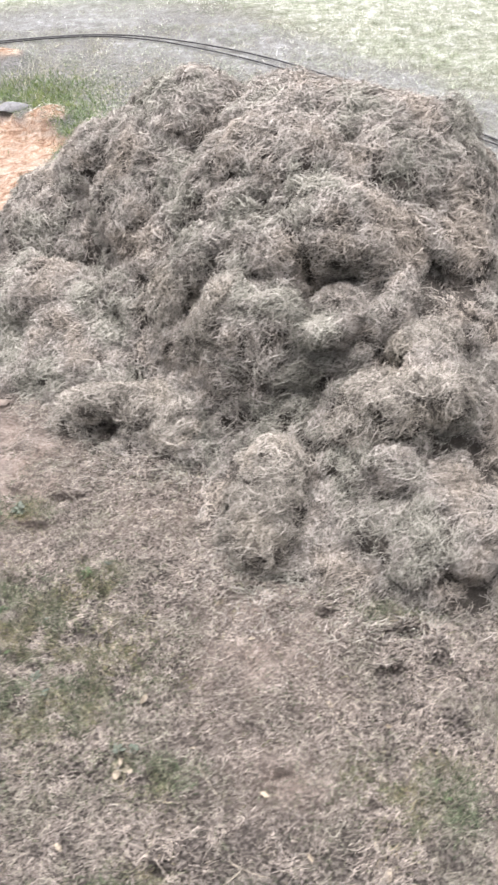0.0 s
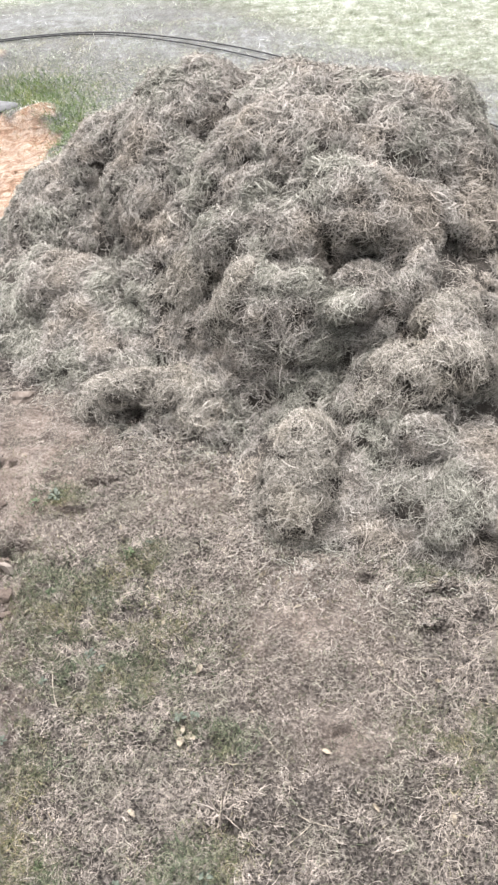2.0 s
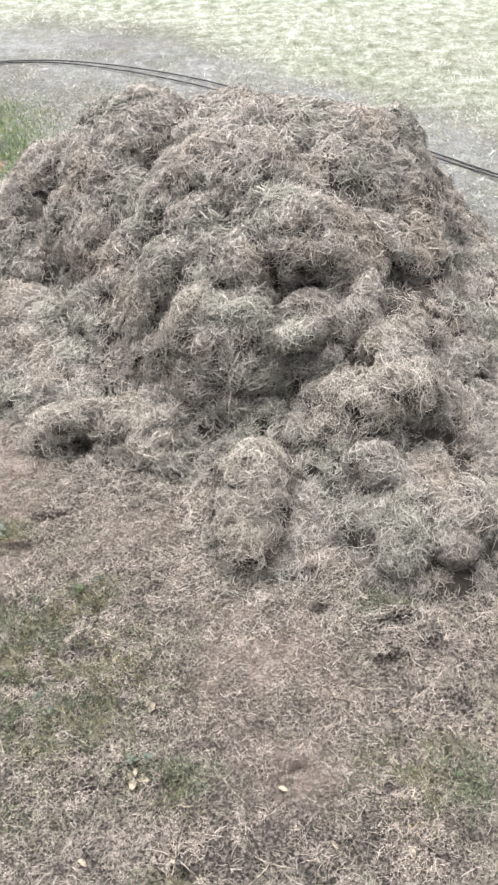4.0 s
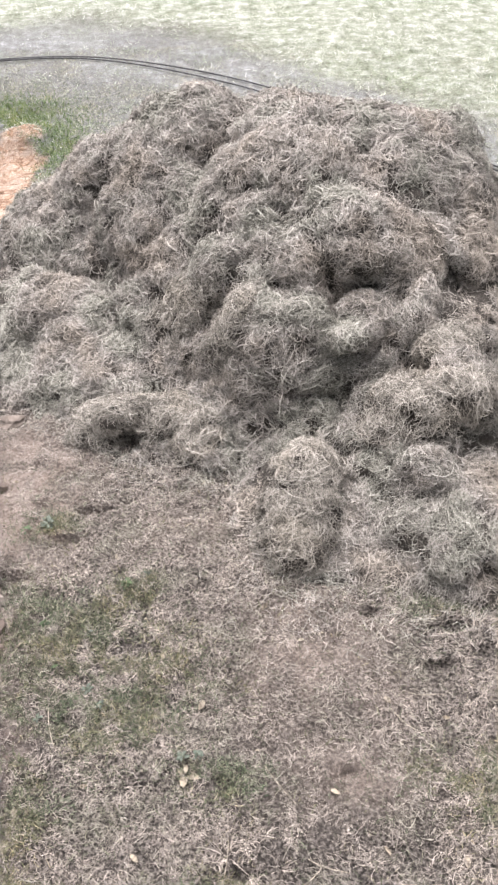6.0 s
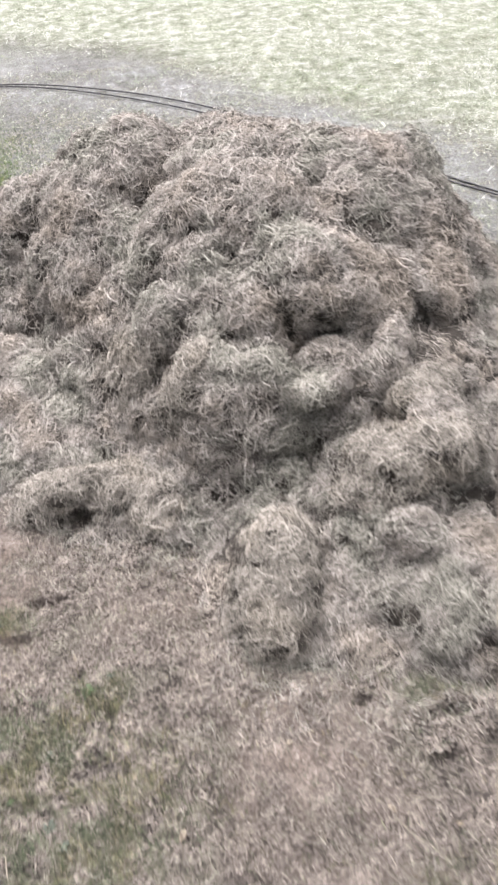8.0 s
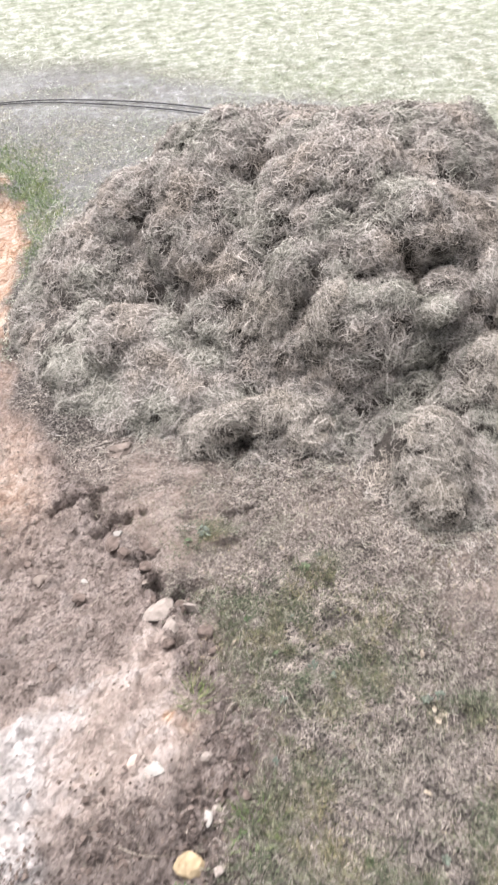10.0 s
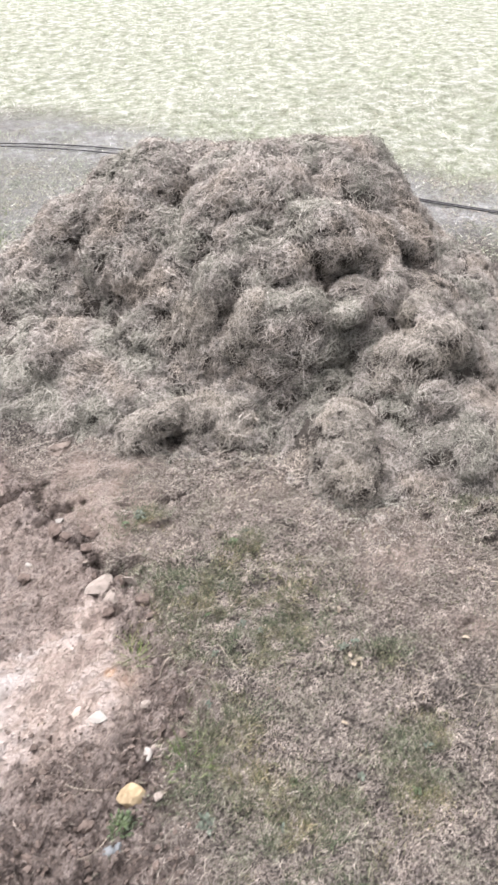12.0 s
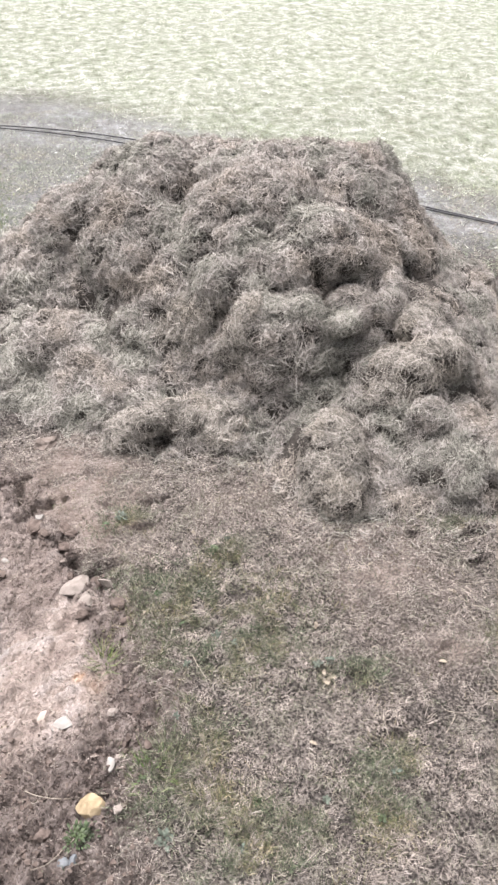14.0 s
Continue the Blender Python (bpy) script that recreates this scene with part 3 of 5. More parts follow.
clump(-0.107, 1.648, 0.229, 0.073, 0.073, 0.020)
clump(0.126, 1.601, 0.266, 0.071, 0.057, 0.034)
clump(-0.172, 1.708, 0.182, 0.054, 0.092, 0.012)
clump(0.189, 1.529, 0.232, 0.053, 0.065, 0.024)
clump(0.202, 1.596, 0.289, 0.065, 0.047, 0.028)
clump(0.032, 1.565, 0.172, 0.079, 0.040, 0.022)
clump(-0.067, 1.610, 0.148, 0.068, 0.053, 0.014)
clump(-0.682, 2.164, 0.173, 0.086, 0.104, 0.060, turn=10)
clump(-0.585, 2.076, 0.176, 0.080, 0.068, 0.020, turn=-10)
clump(-0.830, 2.270, 0.154, 0.063, 0.138, 0.008)
clump(-0.649, 2.011, 0.125, 0.108, 0.068, 0.018)
clump(-0.785, 2.080, 0.080, 0.075, 0.091, 0.012)
clump(-0.522, 1.968, 0.125, 0.079, 0.083, 0.018)
clump(-0.732, 1.959, 0.064, 0.087, 0.065, 0.014)
clump(-0.587, 1.889, 0.098, 0.078, 0.062, 0.014)
clump(-0.390, 1.922, 0.160, 0.078, 0.085, 0.018)
clump(-0.327, 1.815, 0.134, 0.073, 0.064, 0.014)
clump(-0.456, 1.864, 0.087, 0.074, 0.064, 0.014)
clump(-0.694, 1.859, 0.018, 0.079, 0.065, 0.012)
clump(-0.561, 1.802, 0.041, 0.070, 0.055, 0.012)
clump(-0.811, 1.880, 0.004, 0.069, 0.067, 0.008)
clump(-0.271, 1.724, 0.104, 0.074, 0.050, 0.016, turn=8)
clump(-0.752, 1.780, -0.022, 0.088, 0.042, 0.006)
clump(-0.621, 1.744, -0.014, 0.077, 0.041, 0.006)
clump(-0.598, 1.665, -0.017, 0.046, 0.050, 0.018, turn=45, yellow=True, free=True)
clump(-0.574, 1.641, -0.024, 0.055, 0.035, 0.012, turn=12)
clump(-0.551, 1.665, 0.038, 0.059, 0.065, 0.020, turn=40, yellow=True, free=True)
clump(-0.466, 1.665, 0.101, 0.067, 0.038, 0.024, turn=18, yellow=True, free=True)
clump(-0.368, 1.665, 0.081, 0.064, 0.068, 0.022, turn=5, yellow=True, free=True)
clump(-0.296, 1.665, 0.067, 0.062, 0.076, 0.020, turn=-4, yellow=True, free=True)
clump(-0.254, 1.627, 0.076, 0.073, 0.071, 0.020, yellow=True)
clump(-0.166, 1.617, 0.072, 0.073, 0.066, 0.014, turn=-10)
clump(-0.114, 1.513, 0.056, 0.062, 0.056, 0.012)
clump(-0.231, 1.568, 0.040, 0.075, 0.046, 0.012)
clump(0.004, 1.346, 0.165, 0.067, 0.068, 0.026, yellow=True)
clump(-0.011, 1.295, 0.137, 0.077, 0.112, 0.028, turn=4, yellow=True)
clump(-0.023, 1.256, 0.089, 0.086, 0.129, 0.023, turn=4, yellow=True)
clump(-0.056, 1.490, 0.090, 0.052, 0.068, 0.012, turn=25)
clump(0.274, 1.450, 0.272, 0.099, 0.075, 0.034, turn=14, yellow=True)
clump(0.209, 1.439, 0.217, 0.077, 0.085, 0.026, turn=10, yellow=True)
clump(0.303, 1.394, 0.273, 0.055, 0.072, 0.030, turn=-10, yellow=True)
clump(0.363, 1.434, 0.309, 0.061, 0.054, 0.034, turn=-10, yellow=True)
clump(0.179, 1.377, 0.152, 0.077, 0.062, 0.024)
clump(0.274, 1.343, 0.193, 0.069, 0.058, 0.022)
clump(0.111, 1.452, 0.155, 0.038, 0.082, 0.006, turn=-10)
clump(0.424, 1.426, 0.313, 0.058, 0.055, 0.030, turn=-25, yellow=True)
clump(0.407, 1.275, 0.176, 0.091, 0.040, 0.028, turn=-4)
clump(0.304, 1.283, 0.210, 0.049, 0.040, 0.014)
clump(0.223, 1.300, 0.110, 0.079, 0.055, 0.016)
clump(0.141, 1.307, 0.095, 0.057, 0.066, 0.014)
clump(0.298, 1.233, 0.143, 0.074, 0.057, 0.016)
clump(0.391, 1.202, 0.148, 0.079, 0.054, 0.016)
clump(0.242, 1.198, 0.089, 0.083, 0.040, 0.010)
clump(0.341, 1.137, 0.124, 0.069, 0.035, 0.010)
clump(0.132, 1.219, 0.045, 0.064, 0.041, 0.008)
clump(0.635, 1.513, 0.174, 0.050, 0.126, 0.022, turn=-10)
clump(0.614, 1.389, 0.145, 0.068, 0.136, 0.020, turn=-10)
clump(0.606, 1.576, 0.233, 0.085, 0.077, 0.020)
clump(0.746, 1.894, 0.307, 0.083, 0.122, 0.012, turn=-20)
clump(0.635, 1.911, 0.373, 0.069, 0.171, 0.010, turn=-15)
clump(0.808, 1.831, 0.282, 0.083, 0.119, 0.010, turn=-30)
clump(0.818, 1.708, 0.206, 0.062, 0.127, 0.014, turn=-20)
clump(0.595, 2.088, 0.563, 0.061, 0.162, 0.008, turn=-25)
clump(0.607, 1.974, 0.469, 0.044, 0.184, 0.008, turn=-12)
clump(0.456, 1.173, 0.151, 0.076, 0.060, 0.014)
clump(-0.842, 2.203, 0.141, 0.079, 0.117, 0.012)
clump(-0.839, 2.110, 0.080, 0.086, 0.070, 0.012)
clump(-0.898, 2.035, 0.038, 0.077, 0.072, 0.008)
clump(-0.741, 2.465, 0.284, 0.095, 0.089, 0.008, turn=20)
clump(-0.815, 2.410, 0.216, 0.074, 0.105, 0.008)
clump(-0.833, 2.502, 0.268, 0.090, 0.128, 0.008, turn=40)
clump(-0.717, 2.581, 0.340, 0.090, 0.121, 0.008, turn=40)
clump(-0.968, 2.542, 0.137, 0.090, 0.134, 0.008, turn=30)
clump(-0.783, 2.389, 0.208, 0.085, 0.093, 0.008, turn=20)
clump(-0.600, 2.568, 0.442, 0.084, 0.097, 0.008, turn=35)
clump(-0.654, 2.444, 0.297, 0.084, 0.086, 0.008, turn=15)
# the far side, in the same manner
few = random.Random(5)
while len(clumps) < 160:
    lx, ly = few.uniform(-0.9, 1.1), few.uniform(2.3, 3.2)
    lz = float(mound(np.array([lx]), np.array([ly]))[0])
    if lz > 0.06 and (ly > 2.62 or lx > 0.75):
        wide = few.uniform(0.08, 0.13)
        clump(lx, ly, lz + 0.02, wide, wide * few.uniform(0.8, 1.2), few.uniform(0.0, 0.015), turn=few.uniform(-30, 30))

HX, HY = np.arange(-1.3, 1.45, 0.0125), np.arange(0.9, 3.4, 0.0125)
GX, GY = np.meshgrid(HX, HY, indexing="ij")
HZ = mound(GX.ravel(), GY.ravel()).reshape(GX.shape)
SX, SY = np.gradient(HZ, 0.0125)
hi = np.arange(HZ.size).reshape(GX.shape)
hq = np.stack([hi[:-1, :-1], hi[1:, :-1], hi[1:, 1:], hi[:-1, 1:]], -1).reshape(-1, 4)
MELT = 0.008         # how softly the clumps run into one another


def on_grid(field, p):
    """A field of the packed inside, between its grid's nodes."""
    u, v = np.clip((p[:, 0] - HX[0]) / 0.0125, 0, len(HX) - 1.001), np.clip((p[:, 1] - HY[0]) / 0.0125, 0, len(HY) - 1.001)
    a, b = u.astype(int), v.astype(int)
    u, v = u - a, v - b
    return (field[a, b] * (1 - u) + field[a + 1, b] * u) * (1 - v) + (field[a, b + 1] * (1 - u) + field[a + 1, b + 1] * u) * v


def skin(p, near):
    """How far places lie outside the clumps and the packed inside, run together, and the way out."""
    sx, sy = on_grid(SX, p), on_grid(SY, p)
    g = unit(np.stack([-sx, -sy, np.ones_like(sx)], -1))
    d = (p[:, 2] - on_grid(HZ, p)) * g[:, 2]
    total, way, least = np.exp(-d / MELT), g * np.exp(-d / MELT)[:, None], d
    for e in near:
        q = (p - e["c"]) @ e["rot"]
        k0 = np.sqrt(((q / e["r"]) ** 2).sum(1)) + 1e-9
        v = q / e["r"] ** 2
        k1 = np.linalg.norm(v, axis=1) + 1e-9
        d = np.maximum(k0 * (k0 - 1) / k1, -0.03)
        w = np.exp(-d / MELT)
        total = total + w
        way = way + (v / k1[:, None]) @ e["rot"].T * w[:, None]
    return -MELT * np.log(total), unit(way)


def melt(p, near, rounds=3):
    """Moves places out to the common skin, then raises its wisps and tufts. Returns them with their normals."""
    for _ in range(rounds):
        f, g = skin(p, near)
        p = p - g * np.clip(f, -0.03, 0.03)[:, None]
    rise = 0.018 * vnoise(p, 0.13, 65) + 0.027 * (np.abs(vnoise(p, 0.055, 33)) - 0.33) + 0.009 * vnoise(p, 0.021, 34)
    return p + g * (rise * smooth(-0.03, 0.05, p[:, 2]))[:, None], g


def neighbours(e):
    return [o for o in clumps if np.linalg.norm(o["c"] - e["c"]) < o["r"].max() + e["r"].max() + 0.03]


def scatter(w, f, per_m2):
    """Random places and normals on a mesh of quads."""
    a, b, c, d = (w[f[:, k]] for k in range(4))
    cr = np.cross(c - a, d - b)
    dense = np.where(a[:, 1] < 2.7, per_m2, per_m2 * 0.35) * np.clip((a[:, 2] + 0.03) / 0.05, 0.2, 1)
    facing = unit(cr)
    dense = dense * np.where(facing[:, 1] > 0.55, 0.35, 1) * (1 + 0.5 * smooth(0.5, 0.85, facing[:, 2]))
    count = rng.poisson(0.5 * np.linalg.norm(cr, axis=1) * dense)
    k = np.repeat(np.arange(len(f)), count)
    s, t = rng.random(len(k))[:, None], rng.random(len(k))[:, None]
    return (a[k] * (1 - s) + b[k] * s) * (1 - t) + (d[k] * (1 - s) + c[k] * s) * t, unit(cr[k])


def rounded(e, nu, nv):
    """An ellipsoid for one clump: places and quads."""
    u = np.linspace(0, 2 * np.pi, nu, endpoint=False)
    v = np.linspace(-0.5 * np.pi, 0.5 * np.pi, nv)
    U, V = np.meshgrid(u, v, indexing="ij")
    s = np.stack([np.cos(V) * np.cos(U), np.cos(V) * np.sin(U), np.sin(V)], -1).reshape(-1, 3)
    p = (s * e["r"]) @ e["rot"].T + e["c"]
    i = np.arange(nu * nv).reshape(nu, nv)
    j = np.roll(i, -1, axis=0)
    return p, np.stack([i[:, :-1], j[:, :-1], j[:, 1:], i[:, 1:]], -1).reshape(-1, 4)


def within(p, e):
    return ((((p - e["c"]) @ e["rot"]) / e["r"]) ** 2).sum(1)


def strands(pos, nrm, head, length, width, lift, bow, segs=4):
    """Curled fibres that lie over a rounded surface: vertices and quads. bow: how much their ends follow the surface down."""
    n = len(pos)
    side = np.cross(nrm, head)
    angle, curl = rng.normal(0, 0.35, n), rng.normal(0, 0.55, n)
    twist = rng.normal(0, 0.22, n)
    d_at, at = [], np.zeros((n, 3))
    for k in range(segs):
        d = head * np.cos(angle)[:, None] + side * np.sin(angle)[:, None]
        d_at.append(d)
        angle = angle + curl + rng.normal(0, 0.35, n)
    step = (length / segs)[:, None]
    line = [at]
    for d in d_at:
        line.append(line[-1] + d * step)
    middle = sum(line) / len(line)
    verts = np.empty((n, segs + 1, 2, 3))
    for k in range(segs + 1):
        s = 2 * k / segs - 1
        d = d_at[min(k, segs - 1)]
        p = pos + line[k] - middle + nrm * (lift * (1 - s * s) - bow * (0.5 * s * length) ** 2 + rng.normal(0, 0.0012, n))[:, None]
        across = np.cross(nrm, d) * np.cos(twist)[:, None] + nrm * np.sin(twist)[:, None]
        w = 0.5 * width * (1 - 0.55 * abs(s) ** 2)
        verts[:, k, 0], verts[:, k, 1] = p - across * w[:, None], p + across * w[:, None]
        twist = twist + rng.normal(0, 0.15, n)
    base = (np.arange(n) * (segs + 1) * 2)[:, None, None]
    k = (np.arange(segs) * 2)[None, :, None]
    faces = base + k + np.array([0, 1, 3, 2])[None, None, :]
    return verts.reshape(-1, 3), faces.reshape(-1, 4)


def dress(ob, pos, nrm, mat):
    """Covers a surface with curled fibres that hang down over it; few reach into the hollows."""
    # cover thins in the hollows, baring the core's painted shade
    deep = np.max([blob(pos[:, 0], pos[:, 1], h[0], h[1], h[2], h[3]) for h in HOLLOWS], axis=0)
    under = on_grid(HZ, pos) + 0.02 > pos[:, 2]
    ok = rng.random(len(pos)) > np.where(under, 0.55 * smooth(0.4, 0.8, deep), 0)
    pos, nrm = pos[ok], nrm[ok]
    tuft_relief = 0.6 * vnoise(pos, 0.036, 81) + 0.5 * vnoise(pos, 0.017, 82)
    ok = rng.random(len(pos)) < np.maximum(0.10, 0.85 * smooth(0.5, 0.9, nrm[:, 2])) + 0.9 * smooth(-0.32, 0.12, tuft_relief)
    pos, nrm, tuft_relief = pos[ok], nrm[ok], tuft_relief[ok]
    n = len(pos)
    pos = pos + nrm * (0.015 * tuft_relief * (1 - 0.6 * smooth(0.5, 0.9, nrm[:, 2])))[:, None]
    flow = np.stack([vnoise(pos, 0.07, 41), vnoise(pos, 0.07, 42), vnoise(pos, 0.07, 43)], -1)
    down = np.array([0, 0, -1.0]) + nrm * nrm[:, 2:3]
    head = 0.55 * rng.normal(size=(n, 3)) + 1.5 * flow + down * 0.8
    tilt = unit(nrm + 0.10 * rng.normal(size=(n, 3)))
    head = unit(head - tilt * (head * tilt).sum(1, keepdims=True))
    length = np.clip(rng.normal(0.043, 0.014, n), 0.016, 0.09)
    width = rng.uniform(0.0010, 0.0020, n) * np.clip(0.85 + 0.35 * (pos[:, 1] - 1.2), 0.85, 1.4)
    lift = rng.uniform(-0.007, 0.007, n) + 0.002 * smooth(0.5, 0.9, nrm[:, 2])
    loose = rng.random(n) < 0.05
    lift, length = lift + np.where(loose, 0.012, 0), length * np.where(loose, 1.4, 1)
    v, q = strands(pos, tilt, head, length, width, lift, np.where(loose, 1.0, rng.uniform(3, 8, n)))
    tagged(part("thatch_layer", raw_mesh("thatch_layer", v - HEAP_AT, q, mat), ob), kind="stuff")


STRANDS = 54000      # a square metre
hp = np.stack([GX.ravel(), GY.ravel(), HZ.ravel()], -1)
hq = hq[hp[hq, 2].max(1) > -0.02]
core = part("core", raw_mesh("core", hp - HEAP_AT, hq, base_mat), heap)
pos, nrm = scatter(hp, hq, STRANDS)
keep = np.ones(len(pos), bool)
for e in clumps:
    keep &= within(pos, e) > 1.0
pos, nrm = melt(pos[keep], clumps)
dress(core, pos, nrm, thatch_mat)
for e in clumps:
    near = neighbours(e)
    others = [o for o in near if o is not e]

    def in_the_open(p):
        ok = (p[:, 2] > on_grid(HZ, p) - 0.004) & (p[:, 2] > -0.01)
        for o in others:
            ok &= within(p, o) > 1.0
        return ok
    p, f = rounded(e, 30, 18)
    body, ok = p.copy(), in_the_open(p)
    out, g = melt(p[ok], near)
    body[ok] = out - 0.012 * g
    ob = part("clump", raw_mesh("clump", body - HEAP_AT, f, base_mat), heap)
    pos, nrm = scatter(p, f, STRANDS)
    keep = in_the_open(pos) & (nrm[:, 2] > -0.85)
    pos, nrm = melt(pos[keep], near)
    dress(ob, pos, nrm, yellow_thatch_mat if e["yellow"] else thatch_mat)

# ---- litter, grass and lawn ----
def strewn(name, n, xr, yr, keep, mat, label, category, length, width, lift, segs, upright=0.0, curl=0.5):
    x, y = rng.uniform(*xr, n), rng.uniform(*yr, n)
    ok = rng.random(n) < keep(x, y)
    x, y = x[ok], y[ok]
    n = len(x)
    z = ground_height(x, y)
    root = np.stack([x, y, z + (0.001 if upright else rng.uniform(0.001, 0.006, n))], -1)
    a = rng.uniform(0, 2 * np.pi, n)
    head = np.stack([np.cos(a), np.sin(a), np.zeros(n)], -1)
    tilt = unit(np.array([0, 0, 1.0]) + 0.18 * rng.normal(size=(n, 3)))
    head = unit(head - tilt * (head * tilt).sum(1, keepdims=True))
    L = np.clip(rng.normal(length, length * 0.35, n), length * 0.3, length * 2)
    W = rng.uniform(0.6, 1.3, n) * width
    up = np.abs(rng.normal(lift, lift * 0.5, n))
    v, q = blades(root, tilt, head, L, W, up, rng.normal(0, curl, n), segs, tip_up=upright)
    return tagged(new(name, raw_mesh(name, v, q, mat)), label, category, kind="stuff")


def matted(name, n, xr, yr, keep, mat, label, category, length, width, lift, segs=2):
    """Curled fibres trodden flat on the ground."""
    x, y = rng.uniform(*xr, n), rng.uniform(*yr, n)
    ok = rng.random(n) < keep(x, y)
    x, y = x[ok], y[ok]
    n = len(x)
    up = unit(np.array([0, 0, 1.0]) + 0.22 * rng.normal(size=(n, 3)))
    a = rng.uniform(0, 2 * np.pi, n) + 1.2 * flat_noise(x, y, 0.06, 47)
    head = np.stack([np.cos(a), 0.8 * np.sin(a), np.zeros(n)], -1)
    head = unit(head - up * (head * up).sum(1, keepdims=True))
    tuft_relief = flat_noise(x, y, 0.03, 48)
    root = np.stack([x, y, ground_height(x, y) + rng.uniform(0.0, lift, n) + 0.004 * tuft_relief], -1)
    L = np.clip(rng.normal(length, 0.4 * length, n), 0.3 * length, 2 * length)
    v, q = strands(root, up, head, L, rng.uniform(0.6, 1.3, n) * width, rng.uniform(0, 0.4 * lift, n), np.zeros(n), segs)
    return tagged(new(name, raw_mesh(name, v, q, mat)), label, category, kind="stuff")


def apron_keep(x, y):
    """Loose thatch that has slid down round the heap's foot."""
    g = blob(x, y, -0.02, 1.14, 0.17, 0.12) + blob(x, y, 0.40, 1.03, 0.28, 0.13) + blob(x, y, -0.35, 1.50, 0.24, 0.07) + blob(x, y, -0.68, 1.74, 0.25, 0.07) + blob(x, y, -0.15, 1.44, 0.10, 0.08) + blob(x, y, -1.0, 2.1, 0.12, 0.2)
    return np.clip(g * (0.75 + 0.6 * flat_noise(x, y, 0.05, 73)), 0, 1) * (1 - zones(x, y)[0])


def litter_keep(x, y):
    earth, clay, orange, ash, sand, lawn, into = zones(x, y)
    k = 0.68 + 0.25 * flat_noise(x, y, 0.2, 51) + 0.6 * flat_noise(x, y, 0.05, 50) + 0.5 * flat_noise(x, y, 0.022, 49)
    k = k - 1.2 * smooth(0.25, 0.7, sum(blob(x, y, *q) for q in SCUFFS))
    seen = (x < 0.5 + 0.3 * y) & ((y < 1.75) | (y > 3.1) | (np.abs(x - 0.1) > 0.75))
    return np.where(seen, np.clip(k, 0.06, 1), 0) * (1 - 0.95 * earth) * (1 - 0.8 * np.clip(sand, 0, 1)) * (1 - 0.6 * ash)


PATCHES = [(-0.67, 0.84, 0.07, 0.10), (-0.47, 0.86, 0.14, 0.12), (-0.42, 1.13, 0.05, 0.04), (-0.80, 0.56, 0.09, 0.07), (-0.48, 0.38, 0.05, 0.04), (-0.66, 1.34, 0.06, 0.04), (-0.66, 0.42, 0.07, 0.06),
           (-0.60, 0.98, 0.10, 0.10), (-0.62, 0.3, 0.1, 0.08), (-0.35, 0.3, 0.06, 0.04), (-0.25, 0.66, 0.06, 0.05), (0.30, 1.05, 0.08, 0.05), (0.27, 0.60, 0.10, 0.06), (-0.72, 0.62, 0.10, 0.06), (-0.30, 0.40, 0.07, 0.05), (-0.72, 0.97, 0.08, 0.12)]


def green_keep(x, y):
    g = sum(blob(x, y, *p) for p in PATCHES)
    earth = zones(x, y)[0]
    return np.clip(2.5 * g * (0.6 + 0.9 * flat_noise(x, y, 0.035, 52) + 0.5 * flat_noise(x, y, 0.1, 56)) + 0.03, 0, 1) * (1 - 0.95 * earth)


def verge_keep(x, y):
    earth, clay, orange, ash, sand, lawn, into = zones(x, y)
    g = 1.3 * blob(x, y, -1.28, 4.17, 0.30, 0.18) + 1.2 * blob(x, y, -0.98, 3.92, 0.16, 0.22) + 1.0 * blob(x, y, -0.86, 3.60, 0.10, 0.28) + 0.4 * blob(x, y, -0.92, 3.1, 0.08, 0.25)
    return np.clip(g * (0.85 + 0.6 * flat_noise(x, y, 0.1, 53)), 0, 1) * (1 - 0.8 * earth) * (1 - orange)


def sparse_keep(x, y):
    earth, clay, orange, ash, sand, lawn, into = zones(x, y)
    seen = (np.abs(x - 0.1) > 0.65) | (y > 3.2)
    return np.where(seen, np.clip(0.6 + 0.6 * flat_noise(x, y, 0.16, 59) + 0.4 * flat_noise(x, y, 0.05, 60), 0.03, 1), 0) * (1 - earth) * (1 - 0.6 * smooth(0.5, 0.9, ash)) * (1 - 0.6 * lawn)


def lawn_tufts(x, y):
    n = flat_noise(x * 0.6, y, 0.085, 54) + 0.5 * flat_noise(x, y, 0.28, 55)
    return 0.12 + 0.88 * smooth(-0.35, 0.35, n)


def lawn_keep(x, y):
    earth, clay, orange, ash, sand, lawn, into = zones(x, y)
    d = np.hypot(x, y)
    return np.clip((4.2 / np.maximum(d, 2.5)) ** 1.6, 0, 1) * np.clip(0.5 * smooth(1.8, 2.6, y) + lawn, 0, 1) * (1 - 0.6 * ash) * lawn_tufts(x, y) * (1 - earth)


matted("dry_litter", 380000, (-1.15, 1.0), (0.0, 1.85), litter_keep, litter_mat, "short broken bits of dry grass matted on the ground", "litter", 0.013, 0.0010, 0.005, 1)
matted("dry_litter", 75000, (-1.2, 1.1), (0.1, 1.9), litter_keep, litter_mat, "flattened dry grass litter over the trodden ground", "litter", 0.022, 0.0009, 0.006)
matted("dry_litter", 3000, (-1.1, 1.1), (0.1, 1.9), litter_keep, stalk_tone, "long pale dry grass fibres on the litter", "litter", 0.040, 0.0009, 0.008, 3)
matted("dry_litter", 42000, (-1.2, 0.9), (0.9, 2.3), apron_keep, thatch_mat, "loose thatch fibres slid down round the foot of the heap", "litter", 0.032, 0.0011, 0.010, 2)
